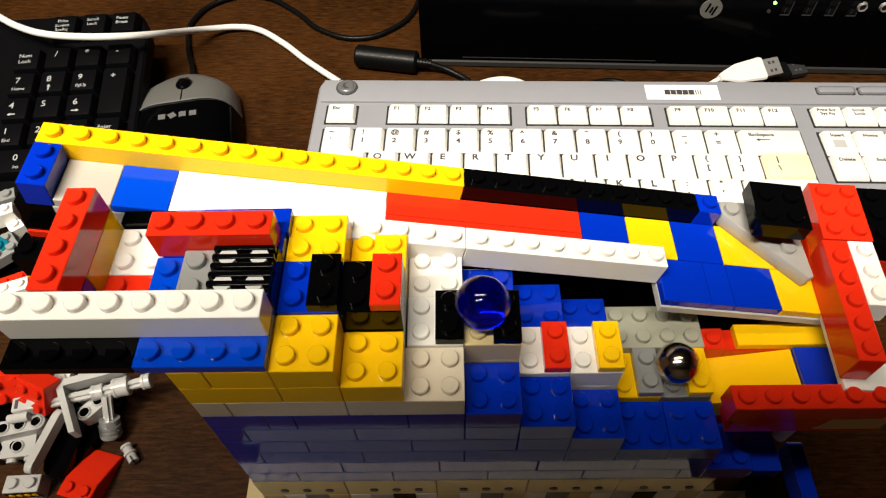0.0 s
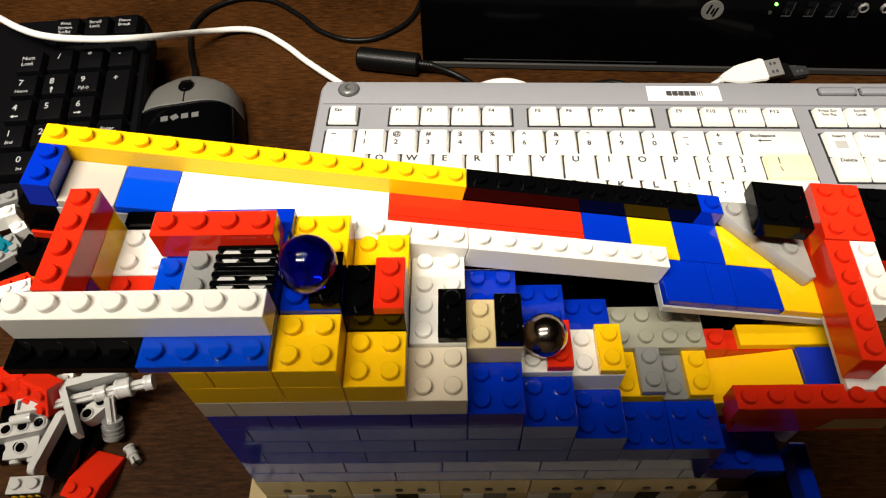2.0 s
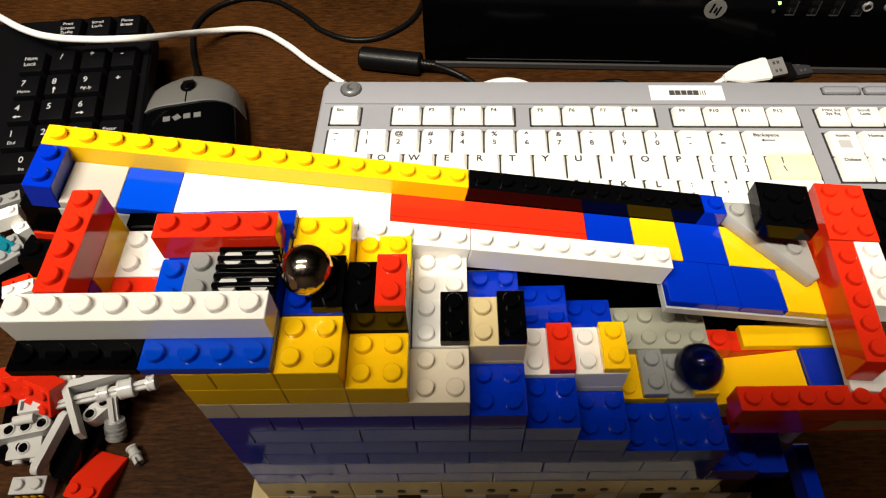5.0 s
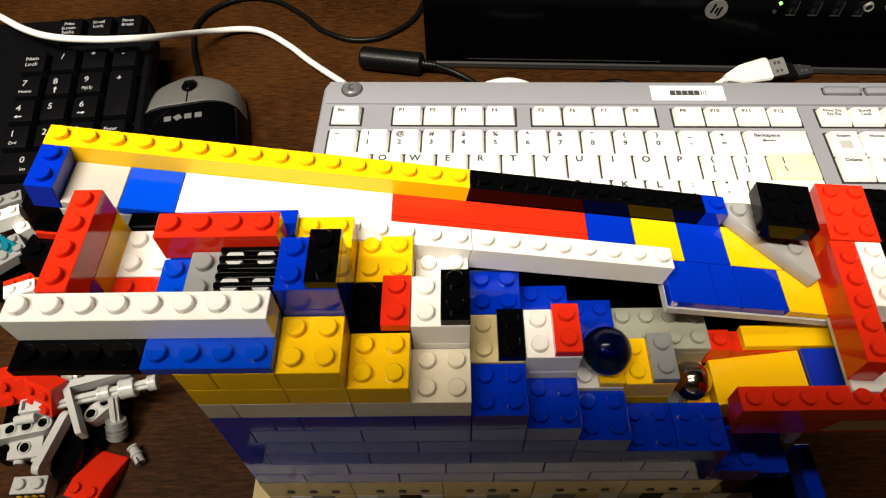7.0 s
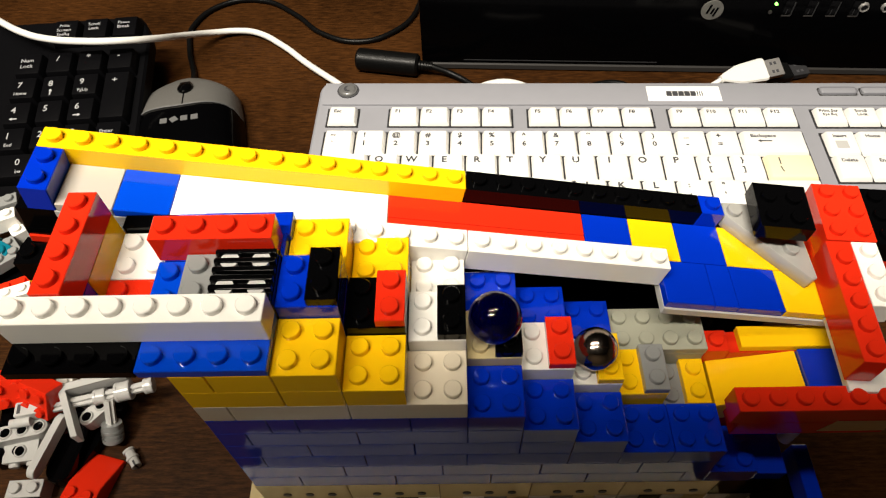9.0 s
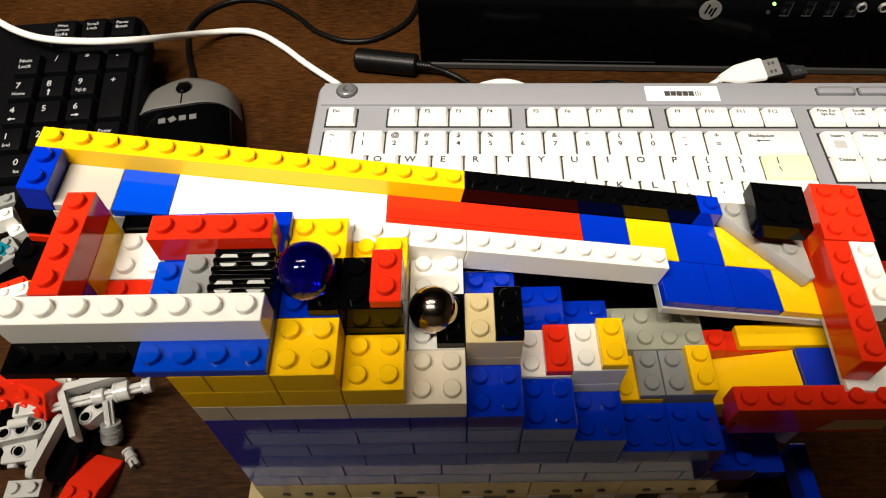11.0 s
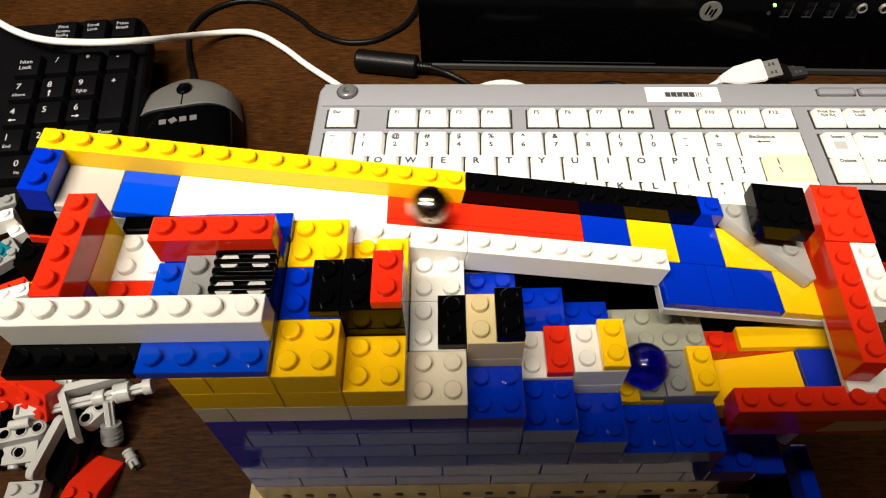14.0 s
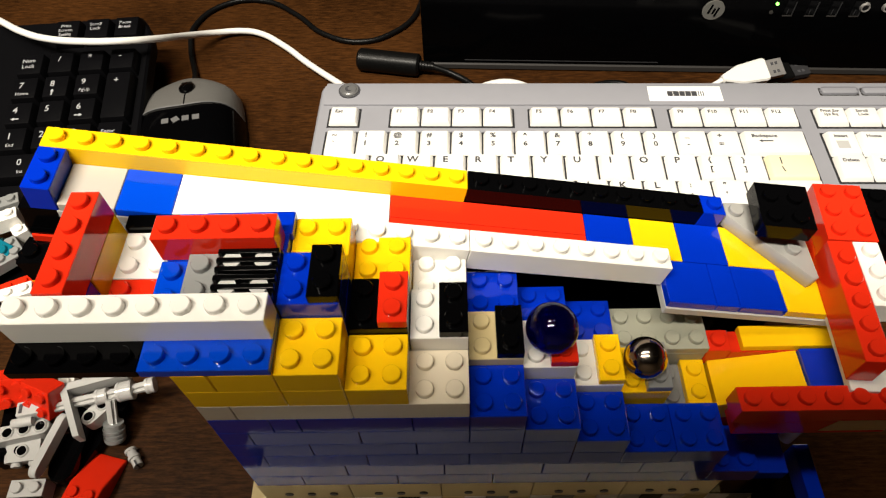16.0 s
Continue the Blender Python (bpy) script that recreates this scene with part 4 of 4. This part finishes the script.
for i in range(4):
    bm = bmesh.new()
    cyl(bm, 0, 0, 0, 0.0002, 0.0014, 16)
    part("dot", bm, YEL, strip, "yellow printed dot", pose(0.0028 + i * 0.0035, -0.00015, 0.0056, 90))
loose("toy_brick", pose(-0.1790, 0.0590, Z + 0.0140, 62, 0, 12), 3, 2, RED, "red toy brick tipped on its side in the pile")
loose("toy_brick", pose(-0.1560, 0.0600, Z + 0.0140, 58, 0, -22), 2, 2, RED, "red two-by-two toy brick tipped over in the pile")
loose("toy_brick", pose(-0.1480, 0.0620, Z + 0.0060, 0, 0, 14), 1, 1, WHI, "white toy brick at the edge of the pile")
loose("toy_plate", pose(-0.1430, 0.0610, Z + 0.006, 10, 0, -25), 2, 2, LGR, "pale grey toy plate at the edge of the pile", 2)
loose("toy_brick", pose(-0.1700, 0.0300, Z + 0.0005, 0, 0, 10), 2, 4, BLA, "black toy brick under the grey pieces")
# pieces behind the machine's left end
loose("toy_plate", pose(-0.2300, 0.1600, Z + 0.020, 0, 0, 24), 4, 1, GRY, "grey toy plate on the stack of loose pieces", 2)
loose("toy_brick", pose(-0.2280, 0.1500, Z + 0.016, 0, 0, 24), 4, 1, WHI, "white toy brick in the stack of loose pieces")
loose("toy_brick", pose(-0.2120, 0.1500, Z + 0.010, 25, 0, -28), 2, 1, TEAL, "teal toy brick lying in the pile")
loose("toy_brick", pose(-0.2010, 0.1540, Z + 0.0085, 0, 0, 40), 1, 1, WHI, "small white toy piece in the pile")
loose("toy_brick", pose(-0.1960, 0.1390, Z + 0.0085, 0, 0, -12), 2, 2, BLA, "black two-by-two toy brick in the pile")
loose("toy_plate", pose(-0.2080, 0.1270, Z + 0.013, 0, 0, 42), 3, 2, GRY, "grey technic toy plate in the pile", 2)
loose("toy_brick", pose(-0.2180, 0.1390, Z + 0.005, 0, 0, 30), 2, 1, LGR, "pale grey toy brick in the pile")
loose("toy_plate", pose(-0.1970, 0.1180, Z + 0.008, 0, 0, 25), 3, 1, RED, "red toy plate under grey pieces", 2)
loose("toy_brick", pose(-0.1930, 0.1120, Z + 0.009, 0, 0, 20), 2, 1, WHI, "white toy brick in the pile")
loose("toy_brick", pose(-0.2160, 0.1190, Z + 0.0005, 0, 0, 10), 4, 4, BLA, "black toy brick at the bottom of the pile", 2, False)


# ---- what moves ----
def column_height(k, t):
    c = math.cos(2 * math.pi * (t - FIRST) / PERIOD)
    return (-k + LIFT * ((1 + c if k % 2 == 0 else 1 - c) / 2) ** 1.6) * H


def seat(k, t, r, x=None):
    """The centre of a ball of radius r that lies on column k, leaning on the next one up."""
    x = 2 * k * U + r + 0.0006 if x is None else x
    low = 0.0028 if k == 7 else 0   # the lowest column lets the ball sink between its studs
    return Vector((x, 3 * U, column_height(k, t) + 0.0018 - low + math.sqrt(r * r - 0.0016 ** 2)))


def on_ramp(x, y, r):
    return RAMP @ Vector((x * U, y * U, -2 / 3 * H + r))


def run(r):
    """Seconds since a ball left the top column, and its centre: basin, ramp, tower and lower track."""
    k = r / RB
    pts = [
        (0.05, Vector((0.35 * U, 3.05 * U, 1.15 * H + 1.2 * r))), (0.15, Vector((-1.40 * U, 3.2 * U, 1.0 * H + r))), (0.25, Vector((-3.3 * U, 3.4 * U, 0.3 * H + r))),
        (0.35, Vector((-5.30 * U, 3.6 * U, -0.4 * H + r))), (0.42, Vector((-5.35 * U, 4.7 * U, -0.4 * H + r))),
        (0.48, Vector((-5.35 * U, 6.1 * U, -0.3 * H + r))), (0.54, on_ramp(4.68, -1.25, r)), (0.65, on_ramp(6.12, -k, r)),
        (0.75, on_ramp(8.84, -k, r)), (0.85, on_ramp(12.83, -1.05, r)), (0.95, on_ramp(18.16, -1.15, r)),
        (1.05, on_ramp(25.1, -1.15, r)), (1.10, on_ramp(27.6, -2.1, r)), (1.15, Vector((18.55 * U, 4.35 * U, -4.45 * H + r))),
        (1.25, Vector((18.5 * U, 3.4 * U, -5.75 * H + r))), (1.35, Vector((16.5 * U, 3.05 * U, -6.1 * H + r)))]
    if r == RS:   # the steel ball dwells longer in the basin
        a = (0, 0.05, 0.13, 0.20, 0.31, 0.35, 0.44, 0.51, 0.56, 0.68, 0.79, 0.89, 0.99, 1.08, 1.23, 1.35)
        b = (0, 0.05, 0.15, 0.25, 0.35, 0.45, 0.55, 0.65, 0.75, 0.85, 0.95, 1.05, 1.14, 1.21, 1.29, 1.37)
        pts = [(float(np.interp(t, a, b)), p) for t, p in pts]
    return pts


def late(d, t0):
    """Two of the glass marble's runs linger on the upper ramp a little longer than the others."""
    if t0 < 3:
        return d + float(np.interp(d, (0.28, 0.65, 0.95, 1.05, 1.15, 1.35), (0, 0.095, 0.105, 0.087, 0.06, 0)))
    if 11 < t0 < 12:
        return d + float(np.interp(d, (0.15, 0.54, 0.75, 1.05, 1.35), (0, 0.055, 0.055, 0.03, 0.04)))
    return d


def ball_rows(r, k, turns, runs):
    """Rows for a ball: it starts on column k, goes one column up at each of turns, and falls into the basin at each of runs."""
    rows, t, rest = [], 0.0, None
    last = run(r)[-1][0]
    spans = [(t0, t0 + late(last, t0)) for t0 in runs]
    step, events = 0.05, sorted(turns)
    while t <= 16.001:
        inside = [s for s in spans if s[0] <= t < s[1]]
        if inside:
            t0 = inside[0][0]
            pts = [(t0, seat(0, t0, r))] + [(t0 + late(d, t0), p) for d, p in run(r)]
            for (ta, pa), (tb, pb) in zip(pts, pts[1:]):
                if ta <= t <= tb:
                    p = pa.lerp(pb, (t - ta) / (tb - ta))
            k, rest = 7, t0 + late(last, t0)
        else:
            while events and t >= events[0]:
                k, rest = k - 1, events.pop(0)
            s = 1.0 if rest is None else min(1, max(0, (t - rest) / (0.4 if k == 7 else 0.25)))
            s = s * s * (3 - 2 * s)
            if s >= 1:
                p = seat(k, t, r)
            elif k == 7:
                p = Vector((16.5 * U, 3.05 * U, -6.1 * H + r)).lerp(seat(7, t, r), s)
            else:
                a, b = seat(k + 1, t, r), seat(k, t, r)
                p = Vector((a.x + (b.x - a.x) * s, 3 * U, max(a.z, b.z) if s < 0.6 else a.z + (b.z - a.z) * s))
            if k == 7:
                p.x = max(p.x, 14 * U + 0.0098)
        rows.append((t, Matrix.Translation(p)))
        t = round(t + step, 3)
    return rows


def motions():
    for k, col in enumerate(columns):
        times = [i * 0.1 for i in range(161)]
        walk(col, [(t, Matrix.Translation((2 * k * U, 2 * U, column_height(k, t)))) for t in times])
    walk(blue_marble, ball_rows(RB, 3, [-0.07, 0.69, 1.44, 6.06, 6.80, 7.60, 8.36, 9.14, 9.88, 10.67, 13.78, 14.44, 15.27], [2.25, 11.42]))
    walk(steel_ball, ball_rows(RS, 7, [-0.07, 0.69, 1.46, 2.24, 3.03, 3.76, 4.53, 7.60, 8.36, 9.14, 9.88, 10.67, 11.44, 12.21, 15.32], [5.15, 12.96]))


motions()
